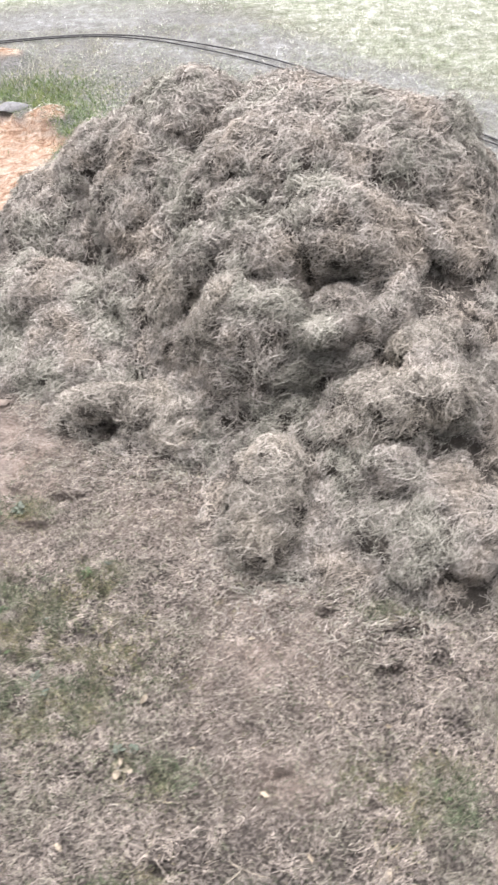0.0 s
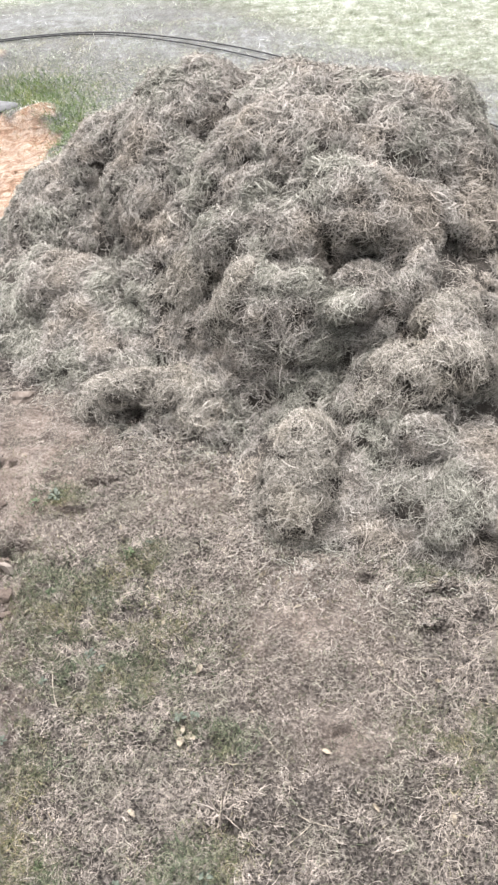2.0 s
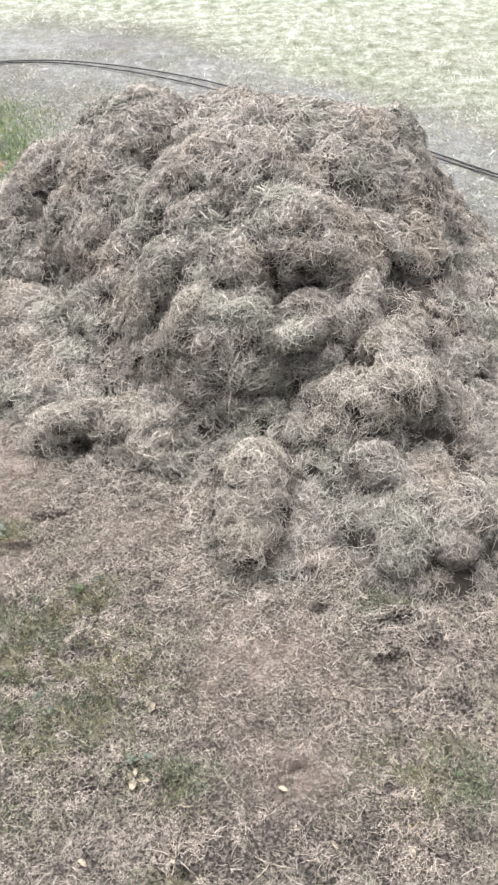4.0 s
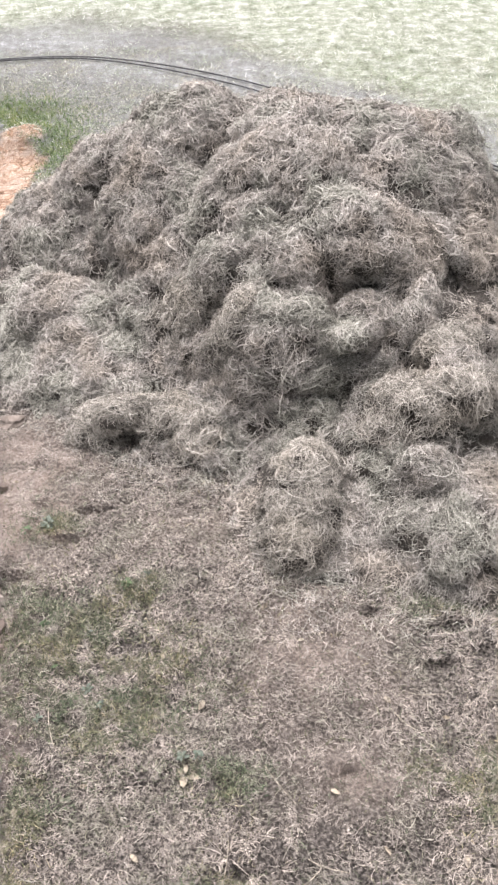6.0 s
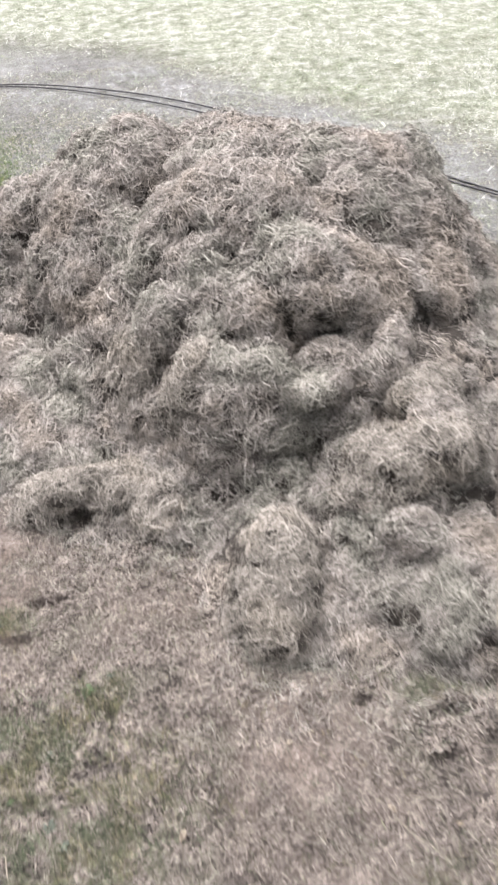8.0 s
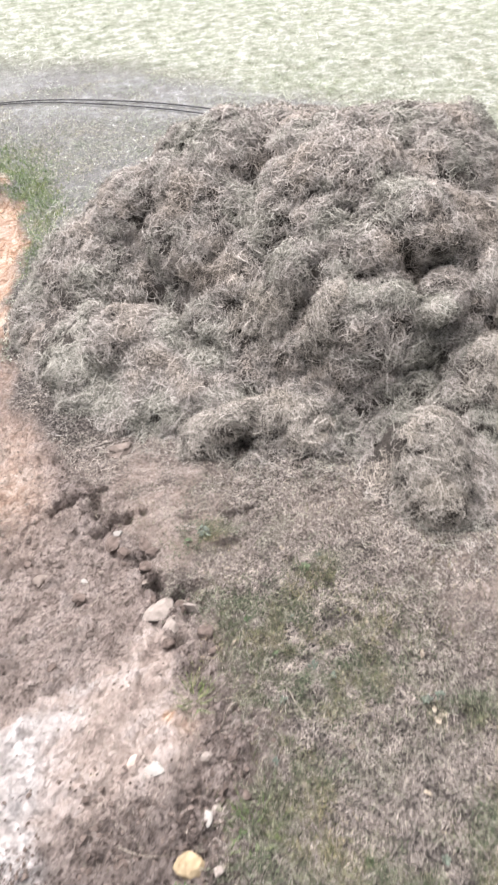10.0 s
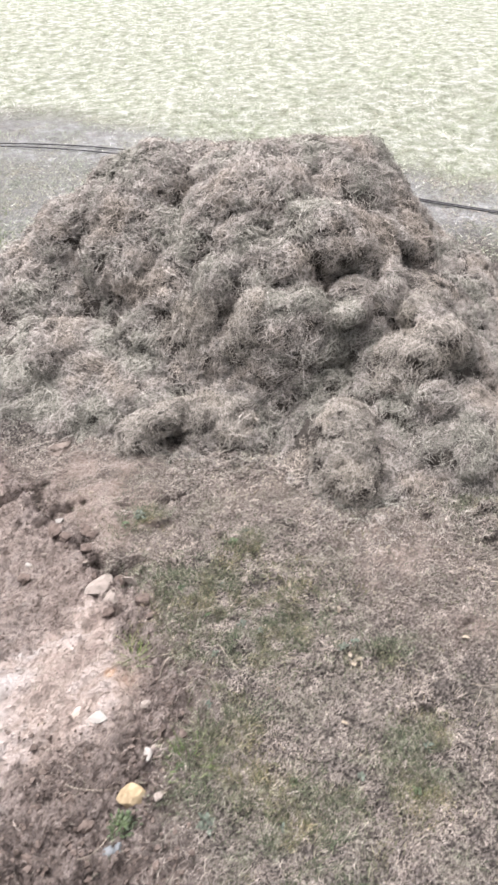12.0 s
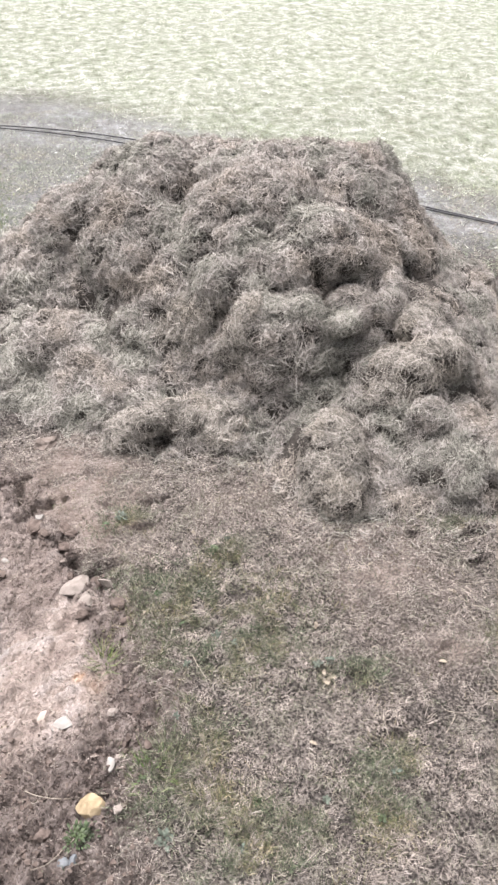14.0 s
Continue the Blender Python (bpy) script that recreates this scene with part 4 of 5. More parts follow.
strewn("dry_litter", 45000, (-1.6, 2.4), (2.3, 5.2), lambda x, y: litter_keep(x, y) * (1 - zones(x, y)[5]), litter_mat, "thin dry grass litter behind the heap", "litter", 0.03, 0.002, 0.005, 1)
strewn("dry_litter", 60000, (-2.6, 2.8), (-1.8, 3.3), lambda x, y: np.where((x > 0.52 + 0.3 * y) | (y < 0.0), 1.0, 0) * (1 - 0.95 * zones(x, y)[0]) * (1 - zones(x, y)[5]), litter_mat, "flattened dry grass litter round the trodden ground", "litter", 0.05, 0.004, 0.006, 1)
strewn("green_grass", 400000, (-1.3, 0.8), (0.0, 1.6), green_keep, green_mat, "short green grass growing through the litter", "grass", 0.016, 0.0015, 0.8, 2, upright=1.0)
strewn("sparse_grass", 260000, (-1.9, 2.8), (2.3, 5.1), sparse_keep, sparse_mat, "thin grey-green grass on the worn ground behind the heap", "grass", 0.014, 0.0024, 0.4, 1, upright=1.0)
strewn("green_grass", 70000, (-1.8, -0.5), (2.6, 4.6), verge_keep, verge_mat, "fresh green grass beside the clay", "grass", 0.024, 0.0026, 0.7, 1, upright=1.0)
strewn("lawn_grass", 270000, (-3.2, 6.5), (2.3, 10.5), lawn_keep, lawn_mat, "pale dry-green short lawn", "lawn", 0.022, 0.0024, 0.5, 1, upright=1.0)


def lawn_clumps(n):
    """Low clumps of grass that stand out of the lawn."""
    x, y = rng.uniform(-3.4, 6.8, n), 3.0 + 9.5 * rng.random(n) ** 1.25
    near = np.abs(x - 0.3) < 1.1 + 0.42 * y
    lawn = zones(x, y)[5]
    patch = 0.5 + 0.6 * flat_noise(x, y, 0.45, 57) + 0.45 * flat_noise(x, y, 0.12, 58)
    ok = near & (rng.random(n) < lawn * np.clip(patch, 0.08, 1))
    x, y = x[ok], y[ok]
    m, per = len(x), 11
    size = rng.lognormal(-0.1, 0.3, m)
    k = np.repeat(np.arange(m), per)
    a = rng.uniform(0, 2 * np.pi, m * per)
    rad = 0.030 * size[k] * np.sqrt(rng.random(m * per))
    px, py = x[k] + rad * np.cos(a), y[k] + rad * np.sin(a)
    root = np.stack([px, py, ground_height(px, py)], -1)
    up = unit(np.array([0, 0, 1.0]) + 0.15 * rng.normal(size=(m * per, 3)))
    head = np.stack([np.cos(a), np.sin(a), np.zeros(m * per)], -1)
    head = unit(head - up * (head * up).sum(1, keepdims=True))
    v, q = blades(root, up, head, 0.026 * size[k] * rng.uniform(0.6, 1.2, m * per), 0.0020 * (0.4 + 0.15 * y[k]) * rng.uniform(0.7, 1.3, m * per), rng.uniform(0.3, 0.9, m * per), rng.normal(0, 0.3, m * per), 1, 0.3, 1.0)
    return tagged(new("lawn_grass", raw_mesh("lawn_grass", v, q, lawn_mat)), "low clumps of pale yellow-green lawn grass", "lawn", kind="stuff")


lawn_clumps(14000)

# ---- stones, clods and crumbs in the dug earth ----
def hull(seed, squash=(1, 1, 1), points=22, bevel=0.06):
    """An angular stone of radius about 1."""
    r = random.Random(seed)
    bm = bmesh.new()
    for _ in range(points):
        v = Vector((r.gauss(0, 1), r.gauss(0, 1), r.gauss(0, 1))).normalized() * r.uniform(0.82, 1.1)
        bm.verts.new((v.x * squash[0], v.y * squash[1], v.z * squash[2]))
    res = bmesh.ops.convex_hull(bm, input=bm.verts)
    bmesh.ops.delete(bm, geom=[g for g in set(res["geom_unused"] + res["geom_interior"]) if isinstance(g, bmesh.types.BMVert)], context="VERTS")
    if bevel:
        bmesh.ops.bevel(bm, geom=list(bm.edges), offset=bevel, segments=1, affect="EDGES")
    return bm


def ground_z(x, y):
    return float(ground_height(np.array([x]), np.array([y]))[0])


STONE_TONES = dict(
    pinkish=mat_stone("pinkish_grey_stone", (0.118, 0.101, 0.088), (0.195, 0.169, 0.150)),
    ochre=mat_stone("ochre_stone", (0.150, 0.113, 0.066), (0.262, 0.210, 0.134)),
    white=mat_stone("chalky_stone", (0.159, 0.148, 0.133), (0.222, 0.211, 0.196)),
    grey=mat_stone("blue_grey_stone", (0.067, 0.074, 0.080), (0.118, 0.126, 0.132)),
    crust=mat_stone("greyish_clod", (0.085, 0.068, 0.058), (0.137, 0.115, 0.100), 0.95),
    brown=mat_stone("brown_clod", (0.040, 0.030, 0.025), (0.110, 0.086, 0.074), 0.95),
    clay=mat_stone("clay_clod", (0.190, 0.155, 0.132), (0.290, 0.246, 0.216), 0.95),
    orange=mat_stone("orange_clay_clod", (0.210, 0.125, 0.078), (0.350, 0.245, 0.178), 0.95),
    dark=mat_stone("dark_slate", (0.067, 0.067, 0.070), (0.148, 0.148, 0.155)))


def clod_mesh(name, sx, sy, sz, seed, mat):
    """A crumbly lump of earth."""
    bm = bmesh.new()
    bmesh.ops.create_icosphere(bm, subdivisions=3, radius=1)
    off = Vector((seed * 1.7 % 50, seed * 0.9 % 37, seed * 0.31 % 29))
    for v in bm.verts:
        d = 0.85 + 0.45 * noise.noise(v.co * 1.2 + off) + 0.28 * abs(noise.noise(v.co * 3 + off)) + 0.12 * noise.noise(v.co * 7 + off)
        v.co = Vector((v.co.x * sx, v.co.y * sy, v.co.z * sz)) * d
    me = bpy.data.meshes.new(name)
    bm.to_mesh(me)
    bm.free()
    me.materials.append(mat)
    return me


def broken(seed, sx, sy, sz):
    """A stone broken along several flat faces, with slightly worn edges."""
    r = random.Random(seed)
    bm = bmesh.new()
    bmesh.ops.create_icosphere(bm, subdivisions=4, radius=1)
    faces = [(Vector((r.gauss(0, 1), r.gauss(0, 1), r.gauss(0, 1))).normalized(), r.uniform(0.55, 0.85)) for _ in range(9)]
    for v in bm.verts:
        for n, d in faces:
            v.co -= n * max(0.0, v.co.dot(n) - d)
        v.co *= 1.15 + 0.05 * noise.noise(v.co * 3 + Vector((seed % 97, 0, 0)))
        v.co = Vector((v.co.x * sx, v.co.y * sy, v.co.z * sz))
    return bm


def stone(x, y, sx, sy, sz, tone, label, yaw=0, tip=0, sink=0.35, seed=0, name="stone"):
    if name == "earth_clod":
        ob = new(name, clod_mesh(name, sx, sy, sz, seed + int(1000 * abs(x)) + int(777 * abs(y)), STONE_TONES[tone]))
        ob.matrix_world = pose(x, y, ground_z(x, y) + sz * (1 - 2 * sink) * 0.8, tip, 0, yaw)
        return tagged(ob, label, "clod", group="clods on the dug earth")
    bm = broken(seed + int(1000 * abs(x)) + int(777 * abs(y)), sx, sy, sz)
    me = bpy.data.meshes.new(name)
    bm.to_mesh(me)
    bm.free()
    me.materials.append(STONE_TONES[tone])
    ob = new(name, me)
    ob.matrix_world = pose(x, y, ground_z(x, y) + sz * (1 - 2 * sink) * 0.8, tip, 0, yaw)
    return tagged(ob, label, "stone", group="stones in the dug earth")


stone(-0.842, 1.160, 0.044, 0.025, 0.016, "pinkish", "flat pinkish-grey stone slab at the crumbling edge", 28, 14, 0.1, 3)
stone(-0.762, 1.125, 0.024, 0.010, 0.020, "pinkish", "thin pointed stone shard stuck in the edge", -40, 25, 0.2)
stone(-0.818, 1.112, 0.038, 0.022, 0.011, "pinkish", "low grey stone half covered by earth", 20, 8, 0.62)
stone(-0.930, 0.537, 0.032, 0.026, 0.030, "ochre", "yellow ochre stone lying on brown earth", -15, -8, 0.25, 44)
stone(-0.940, 0.752, 0.032, 0.016, 0.015, "white", "chalky white stone on the clay", 5, 0, 0.25)
stone(-0.985, 0.786, 0.034, 0.012, 0.004, "clay", "pale clay slab beside the white stone", 25, 0, 0.4)
stone(-0.847, 0.632, 0.014, 0.010, 0.008, "pinkish", "small pinkish-grey stone in the earth", 30)
stone(-0.870, 0.605, 0.016, 0.010, 0.006, "white", "flat pale stone chip", 70)
stone(-0.891, 1.441, 0.013, 0.010, 0.009, "white", "small white pebble in the pit edge", 10)
stone(-1.010, 1.345, 0.012, 0.009, 0.006, "white", "pale flat pebble in the pit", -20)
stone(-1.002, 0.445, 0.014, 0.012, 0.010, "grey", "bluish grey round stone by the weed", 0)
stone(-0.985, 0.440, 0.012, 0.009, 0.007, "grey", "flat bluish grey stone", 50)
stone(-0.878, 0.503, 0.010, 0.009, 0.006, "pinkish", "small grey stone by the ochre one", 0)
stone(-0.835, 0.739, 0.012, 0.009, 0.008, "pinkish", "small pale stone in litter", 0)
stone(-1.230, 3.950, 0.085, 0.045, 0.026, "dark", "dark slate-grey stone half buried in the clay", 8, 12, 0.45)
stone(-1.035, 0.512, 0.016, 0.014, 0.012, "brown", "round brown earth clod", 0, 0, 0.3, name="earth_clod")
stone(-1.12, 1.38, 0.026, 0.020, 0.013, "crust", "pale clay clod in the pit", 30, 0, 0.3, name="earth_clod")
stone(-1.03, 1.27, 0.020, 0.018, 0.014, "brown", "dark earth clod in the pit", 0, 0, 0.3, name="earth_clod")
stone(-0.845, 1.055, 0.018, 0.016, 0.014, "brown", "dark earth clod below the stone slab", 0, 0, 0.3, name="earth_clod")
stone(-0.816, 1.77, 0.045, 0.034, 0.022, "crust", "dusty clay clod at the foot of the heap", 15, 0, 0.4, name="earth_clod")

r2 = random.Random(11)
count = 0
while count < 30:
    x, y = r2.uniform(-1.4, -0.8), r2.uniform(0.2, 1.8)
    e_, c_ = (float(v[0]) for v in zones(np.array([x]), np.array([y]))[:2])
    if e_ < 0.9 or c_ > 0.6:
        continue
    s_ = r2.uniform(0.005, 0.012)
    stone(x, y, s_ * r2.uniform(0.9, 1.4), s_, s_ * r2.uniform(0.6, 0.9), "brown" if y < 0.75 or r2.random() < 0.6 else "crust", "crumbly earth clod on the dug soil" if y >= 0.75 else "dark crumbly earth clod on brown soil",
          r2.uniform(0, 180), r2.uniform(-20, 20), 0.45, count, "earth_clod")
    count += 1


# clods that have broken off along the turf's edge
r4 = random.Random(31)
for k in range(14):
    y = r4.uniform(0.98, 1.5)
    x = float(np.interp(y, EDGE_Y, EDGE_X)) - r4.uniform(-0.02, 0.07)
    s_ = r4.uniform(0.008, 0.022)
    stone(x, y, s_ * r4.uniform(1.0, 1.5), s_, s_ * r4.uniform(0.6, 0.9), "brown", "dark crumbly clod broken off the turf edge" if k % 3 else "greyish clod broken off the turf edge",
          r4.uniform(0, 180), r4.uniform(-25, 25), 0.4, 200 + k, "earth_clod")


def crumbs(name, n, xr, yr, weight, size, tone, label):
    """Many small crumbs, joined."""
    shapes = []
    for k in range(5):
        bm = hull(90 + k, (1, 0.85, 0.7), 9, 0)
        bmesh.ops.triangulate(bm, faces=bm.faces)
        bm.verts.index_update()
        shapes.append((np.array([v.co[:] for v in bm.verts]), np.array([[v.index for v in f.verts] for f in bm.faces])))
        bm.free()
    x, y = rng.uniform(*xr, n), rng.uniform(*yr, n)
    ok = rng.random(n) < weight(x, y)
    x, y = x[ok], y[ok]
    z = ground_height(x, y)
    vs, fs, at = [], [], 0
    for k, (px, py, pz) in enumerate(zip(x, y, z)):
        sv, sf = shapes[k % 5]
        a, r = rng.uniform(0, 6.28), size * rng.lognormal(0, 0.45)
        rot = np.array([[math.cos(a), -math.sin(a), 0], [math.sin(a), math.cos(a), 0], [0, 0, 1]])
        vs.append(sv @ rot.T * r + (px, py, pz + 0.25 * r))
        fs.append(sf + at)
        at += len(sv)
    return tagged(new(name, raw_mesh(name, np.concatenate(vs), np.concatenate(fs), STONE_TONES[tone], smooth_shade=False)), label, "soil", kind="stuff")


def earth_weight(x, y):
    earth, clay, *_ = zones(x, y)
    return np.clip(earth * (1 - 0.6 * clay) * (0.6 + 0.8 * flat_noise(x, y, 0.09, 71)), 0.0, 1)


def rim_weight(x, y):
    earth, clay, orange, ash, sand, lawn, into = zones(x, y)
    return np.clip(np.exp(-(into / 0.05) ** 2) * (0.55 + 0.7 * flat_noise(x, y, 0.1, 72)), 0, 1)


crumbs("soil_crumb_cover", 4200, (-1.45, -0.75), (0.1, 0.8), earth_weight, 0.0038, "brown", "loose dark soil crumbs on the dug earth")
crumbs("soil_crumb_cover", 1500, (-1.45, -0.75), (0.85, 2.0), earth_weight, 0.0026, "crust", "loose greyish soil crumbs in the pit")
crumbs("soil_crumb_cover", 2000, (-1.15, -0.68), (0.1, 1.9), rim_weight, 0.0030, "brown", "dark crumbs along the broken turf edge")
crumbs("soil_crumb_cover", 350, (-1.9, -0.9), (2.3, 4.0), earth_weight, 0.006, "orange", "loose orange clay crumbs")

# ---- weeds, tufts, stalks and leaves ----
weed_mat = blade_material("weed_leaf", [(0.0, (0.018, 0.030, 0.014)), (0.6, (0.038, 0.057, 0.026)), (1.0, (0.080, 0.102, 0.056))], [(0.9, 1, 0.9), (1, 1, 1), (1.1, 1, 0.9)], 0.05, 0.5, 0.55)
grey_leaf_mat = blade_material("grey_green_leaf", [(0.0, (0.042, 0.052, 0.040)), (0.6, (0.070, 0.084, 0.066)), (1.0, (0.125, 0.138, 0.116))], [(0.9, 1, 1), (1, 1, 1), (1.05, 1, 1)], 0.05, 0.5, 0.6)
dead_leaf_mat = blade_material("dead_leaf", [(0.0, (0.128, 0.105, 0.079)), (0.6, (0.176, 0.150, 0.118)), (1.0, (0.235, 0.208, 0.170))], [(0.9, 0.95, 0.9), (1, 1, 1), (1.05, 1, 0.9)], 0.05, 0.5, 0.7)
stalk_mat = blade_material("dry_stalk", [(0.0, (0.192, 0.164, 0.130)), (1.0, (0.317, 0.284, 0.240))], [(0.95, 0.95, 0.9), (1, 1, 1), (1.05, 1, 0.95)], 0.05, 0.5, 0.7)


def leaf_mesh(name, length, width, droop, mat):
    """An oval leaf, folded along its midrib and drooping, with some thickness."""
    rows = 6
    verts, faces = [], []
    for k in range(rows + 1):
        s = k / rows
        w = width * math.sin(math.pi * min(0.06 + 0.94 * s, 0.985)) ** 0.75
        zz = length * (0.45 * s - droop * s * s)
        for side, up in ((-1, 0.22), (0, 0.0), (1, 0.22)):
            verts.append((side * w / 2, length * s, zz + up * w / 2))
    for k in range(rows):
        for c in (0, 1):
            i = 3 * k + c
            faces.append((i, i + 1, i + 4, i + 3))
    return raw_mesh(name, np.array(verts), np.array(faces), mat)


def weed(name, x, y, leaves, length, width, mat, label, seed, droop=0.5):
    r = random.Random(seed)
    thing = tagged(new(name), label, "leaf" if "dead" in name else "weed", group="" if "dead" in name else "weeds in the trodden grass")
    thing.location = (x, y, ground_z(x, y))
    shapes = [leaf_mesh("leaf", length * f, width * f, droop * g, mat) for f, g in ((0.75, 0.8), (1, 1), (1.2, 1.2))]
    for k in range(leaves):
        ob = part("leaf", shapes[k % 3], thing)
        a = k * 137.5 + r.uniform(-20, 20)
        out = r.uniform(0, 0.35 + 0.032 * leaves) * length * r.uniform(0.4, 1)
        ob.matrix_basis = pose(-math.sin(radians(a)) * out, math.cos(radians(a)) * out, r.uniform(0.001, 0.012), r.uniform(-10, 40), r.uniform(-20, 20), a)
    return thing


weed("leafy_weed", -0.968, 0.478, 90, 0.010, 0.0046, weed_mat, "small leafy green weed on brown earth", 1)
weed("leafy_weed", -0.950, 0.492, 70, 0.010, 0.0044, weed_mat, "small leafy green weed below the ochre stone", 2)
weed("leafy_weed", -0.800, 0.420, 19, 0.015, 0.0081, grey_leaf_mat, "grey-green leafy weed in the grass edge", 3)
weed("leafy_weed", -0.455, 1.135, 12, 0.014, 0.0056, weed_mat, "low green weed in the litter", 4)
weed("leafy_weed", -0.665, 1.340, 16, 0.015, 0.0062, grey_leaf_mat, "grey-green rosette weed in the litter", 5)
weed("leafy_weed", -0.720, 1.330, 9, 0.012, 0.0056, weed_mat, "small green rosette weed in the litter", 6)
weed("leafy_weed", -0.330, 0.700, 11, 0.012, 0.0068, grey_leaf_mat, "low grey-green weed in dry litter", 7)
weed("dead_leaf_cluster", -0.324, 0.663, 5, 0.022, 0.013, dead_leaf_mat, "pale dead leaves lying on the litter", 8, 0.25)
r3 = random.Random(23)
for k in range(18):
    px, py, prx, pry = PATCHES[k % len(PATCHES)]
    weed("ground_weed", px + r3.uniform(-1, 1) * prx, py + r3.uniform(-1, 1) * pry, r3.randint(5, 9), r3.uniform(0.008, 0.013), r3.uniform(0.005, 0.008), grey_leaf_mat if k % 3 else weed_mat,
         "tiny grey-green leafy weed in the trodden grass" if k % 3 else "tiny green leafy weed in the trodden grass", 40 + k)
for k, (x, y) in enumerate([(-0.658, 0.602), (-0.02, 0.60), (-0.60, 0.79), (0.20, 0.47), (-0.43, 0.52), (-0.06, 0.95), (-0.37, 0.93), (0.12, 0.78), (-0.52, 0.66), (-0.28, 0.82), (0.05, 0.50), (-0.18, 0.70), (-0.70, 0.98), (-0.48, 1.22), (0.24, 0.74), (-0.12, 1.06)]):
    ob = tagged(new("dead_leaf", leaf_mesh("dead_leaf", 0.024 - 0.008 * (k % 3) / 2, 0.012 - 0.004 * (k % 3) / 2, 0.3, dead_leaf_mat)), "pale curled dead leaf on the litter", "leaf", group="dead leaves on the ground")
    ob.matrix_world = pose(x, y, ground_z(x, y) + 0.004, -12, 10 - 4 * k, 57 * k)


def tuft(x, y, blades_n, length, mat, label, spread=0.02, seed=0):
    n = blades_n
    a = rng.uniform(0, 2 * np.pi, n)
    rad = spread * np.sqrt(rng.random(n))
    root = np.stack([rad * np.cos(a), rad * np.sin(a), np.zeros(n)], -1)
    up = np.tile([0, 0, 1.0], (n, 1))
    head = np.stack([np.cos(a), np.sin(a), np.zeros(n)], -1)
    v, q = blades(root, up, head, length * rng.uniform(0.5, 1.2, n), np.full(n, 0.0024), rng.uniform(0.6, 1.4, n), rng.normal(0, 0.25, n), 4, 0.15, 1.0)
    ob = tagged(new("grass_tuft", raw_mesh("grass_tuft", v, q, mat)), label, "grass")
    ob.location = (x, y, ground_z(x, y))
    return ob


tuft(-0.823, 0.880, 60, 0.06, verge_mat, "green grass tuft hanging over the clay edge", 0.03)
tuft(-0.790, 0.570, 110, 0.045, verge_mat, "fresh green grass tuft beside the ochre stone", 0.055)
tuft(-0.745, 0.600, 80, 0.040, green_mat, "yellowing grass tuft in the litter", 0.05)
tuft(-1.130, 0.300, 40, 0.08, green_mat, "thin grass tuft on dark earth", 0.02)
tuft(-0.940, 0.330, 60, 0.03, litter_mat, "dry yellow grass tuft at the earth edge", 0.04)
tuft(-0.250, 0.505, 26, 0.055, litter_mat, "grey dead plant rosette on the ground", 0.012)
tuft(-0.150, 0.480, 26, 0.035, litter_mat, "pale dead grass tuft on the ground", 0.015)
tuft(-0.620, 0.860, 60, 0.03, litter_mat, "yellowish dry grass tuft at the turf edge", 0.03)


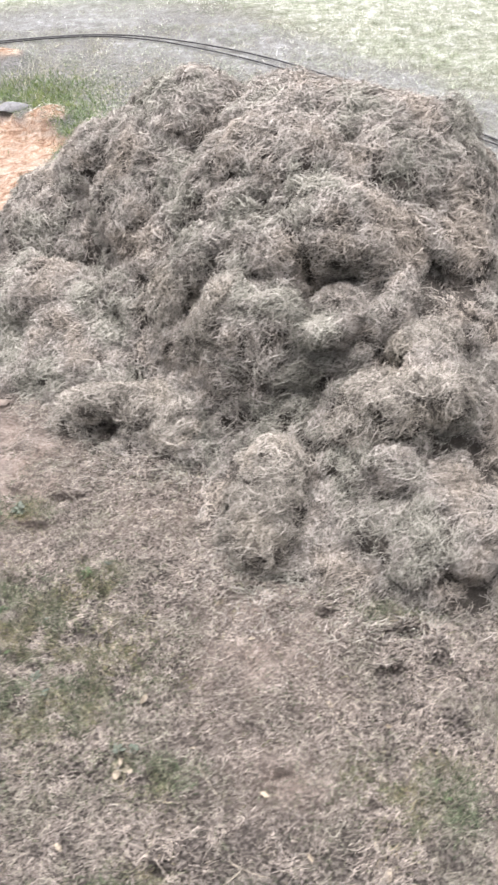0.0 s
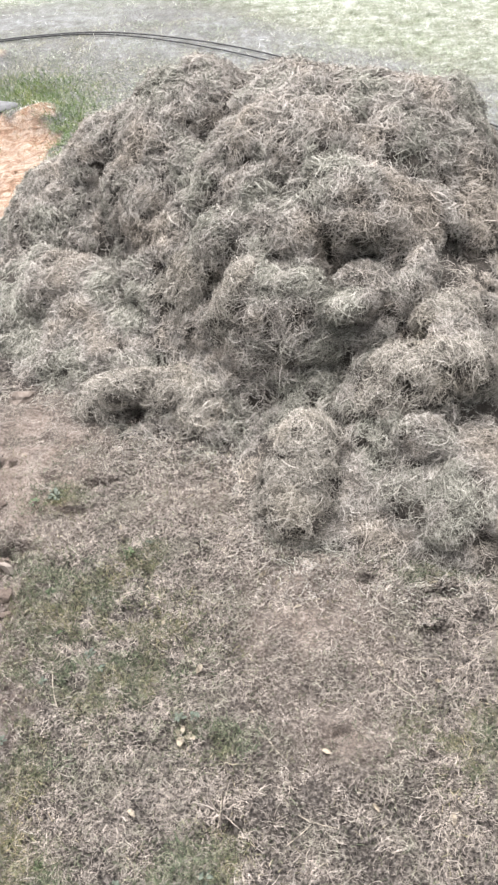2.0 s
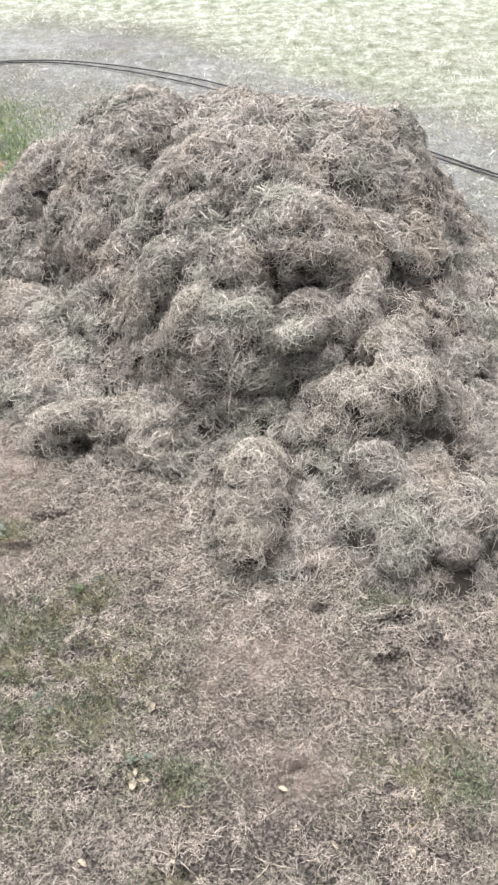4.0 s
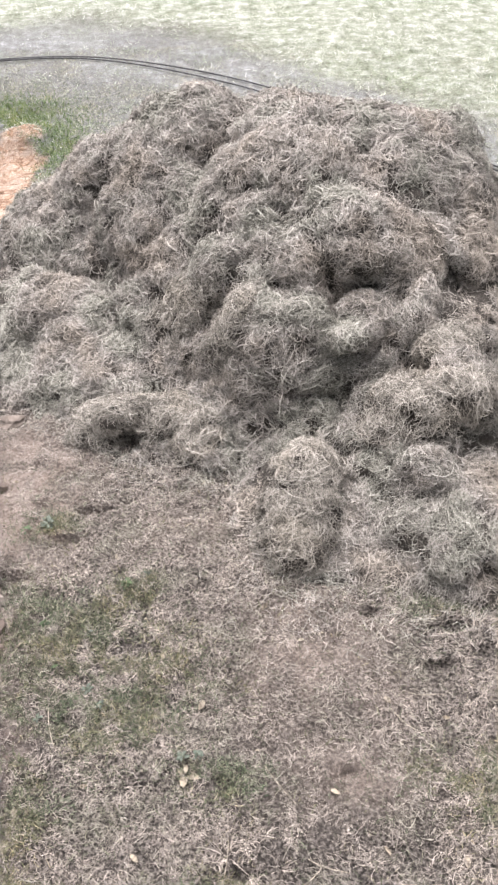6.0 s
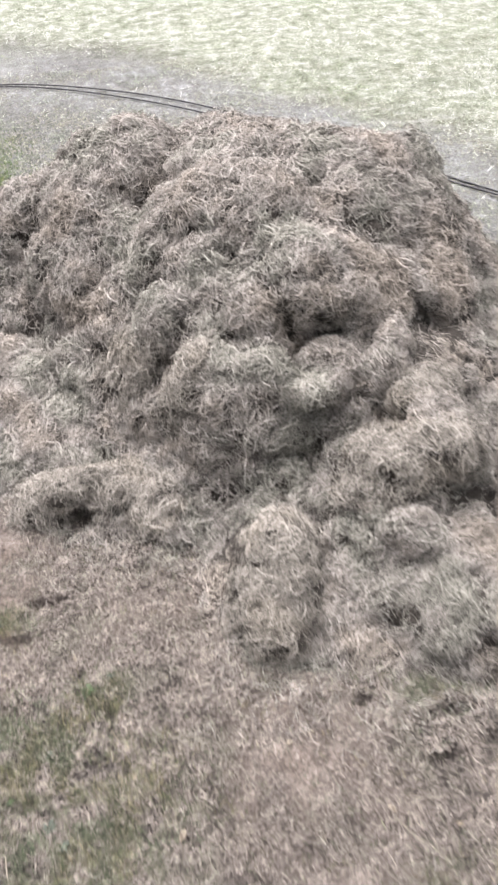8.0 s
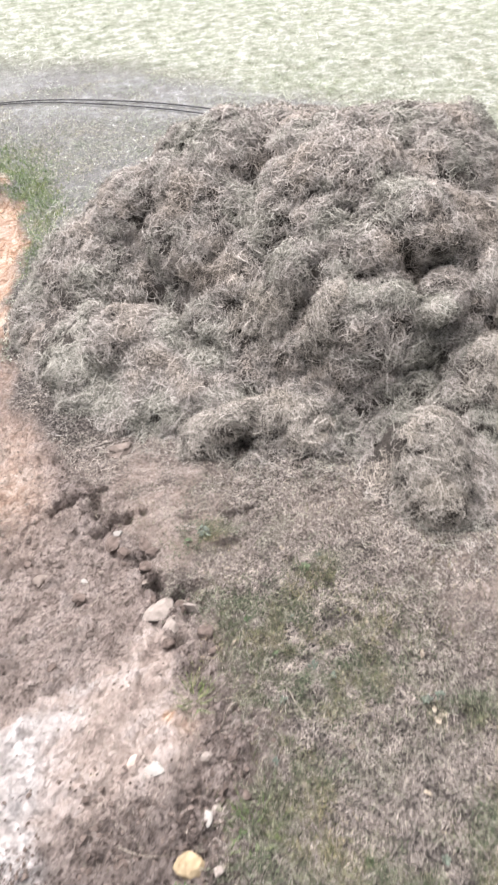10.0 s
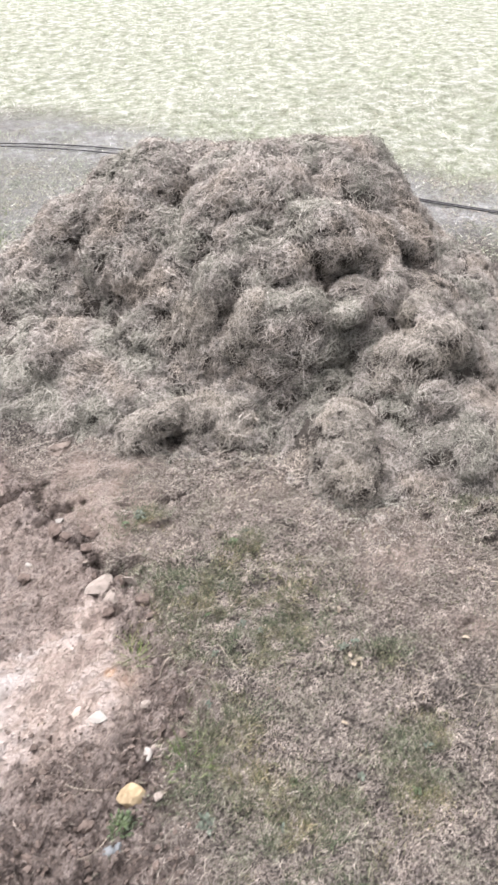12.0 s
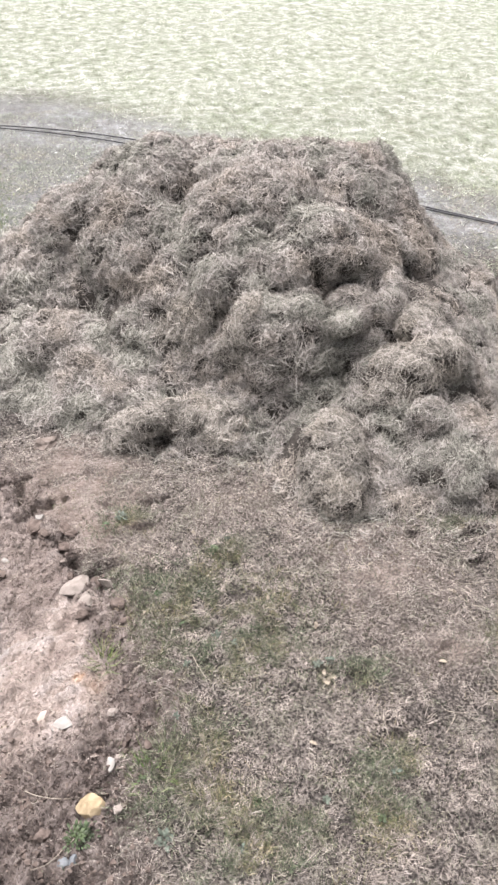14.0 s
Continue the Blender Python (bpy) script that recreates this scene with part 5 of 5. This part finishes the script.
def stalk(x, y, length, yaw, bend, label="pale dry grass stalk on the ground", rise=0.008):
    cu = bpy.data.curves.new("dry_stalk", "CURVE")
    cu.dimensions, cu.bevel_depth, cu.bevel_resolution, cu.resolution_u = "3D", 0.0009, 1, 4
    s = cu.splines.new("NURBS")
    s.points.add(4)
    s.use_endpoint_u, s.order_u = True, 3
    for k, pt in enumerate(s.points):
        t = k / 4 - 0.5
        dx, dy = t * length, bend * length * (t * t * 4 - 1)
        a = radians(yaw)
        px, py = x + dx * math.cos(a) - dy * math.sin(a), y + dx * math.sin(a) + dy * math.cos(a)
        pt.co = (px, py, ground_z(px, py) + rise, 1)
        pt.radius = 1.1 - 0.5 * k / 4
    cu.materials.append(stalk_mat)
    return tagged(new("dry_stalk", cu), label, "stalk", group="dry stalks on the ground")


for x, y, length, yaw, bend in [(-0.133, 0.624, 0.10, -55, 0.02), (-0.60, 0.78, 0.10, -75, 0.06), (0.20, 0.80, 0.09, -12, 0.05), (0.14, 0.74, 0.07, -50, 0.02), (-0.72, 0.86, 0.13, 8, 0.04),
                                (-0.76, 0.82, 0.07, 40, 0.0), (-1.00, 0.60, 0.12, -25, 0.15), (-1.03, 0.63, 0.08, -60, -0.1), (-1.02, 0.46, 0.10, 20, 0.03), (-0.45, 0.72, 0.05, -40, 0.1),
                                (-0.06, 0.47, 0.08, -20, 0.05), (-0.10, 0.45, 0.06, 35, 0.02), (-0.25, 0.50, 0.07, 80, 0.03), (-0.93, 1.55, 0.07, -80, 0.1), (-1.0, 1.25, 0.08, 60, 0.1), (0.33, 1.20, 0.09, 15, 0.1),
                                (0.30, 0.62, 0.08, 65, 0.05), (-0.58, 0.98, 0.06, -30, 0.1)]:
    stalk(x, y, length, yaw, bend)

# ---- cables ----
def cable(shift, name):
    cu = bpy.data.curves.new(name, "CURVE")
    cu.dimensions, cu.bevel_depth, cu.bevel_resolution, cu.resolution_u = "3D", 0.0042, 3, 8
    s = cu.splines.new("NURBS")
    s.points.add(len(CABLE) - 1)
    s.use_endpoint_u, s.order_u = True, 4
    for pt, (x, y) in zip(s.points, CABLE):
        yy = y - shift * (0.6 + 0.4 * math.sin(2.1 * x + 1))
        z = float(ground_height(np.array([x]), np.array([yy]))[0])
        pt.co = (x, yy, z + 0.012, 1)
    m, n, l, b = material("black_rubber", 0.5)
    t = noise_node(n, l, 40, 3)
    r = ramp(n, [(0.35, (0.012, 0.012, 0.014)), (0.7, (0.05, 0.05, 0.052))])
    l.new(t.outputs[0], r.inputs[0])
    l.new(r.outputs[0], b.inputs["Base Color"])
    cu.materials.append(m)
    return tagged(new(name, cu), "black rubber cable lying across the grass behind the heap", "cable", group="cables on the grass")


cable(0.0, "cable")
cable(0.10, "cable")
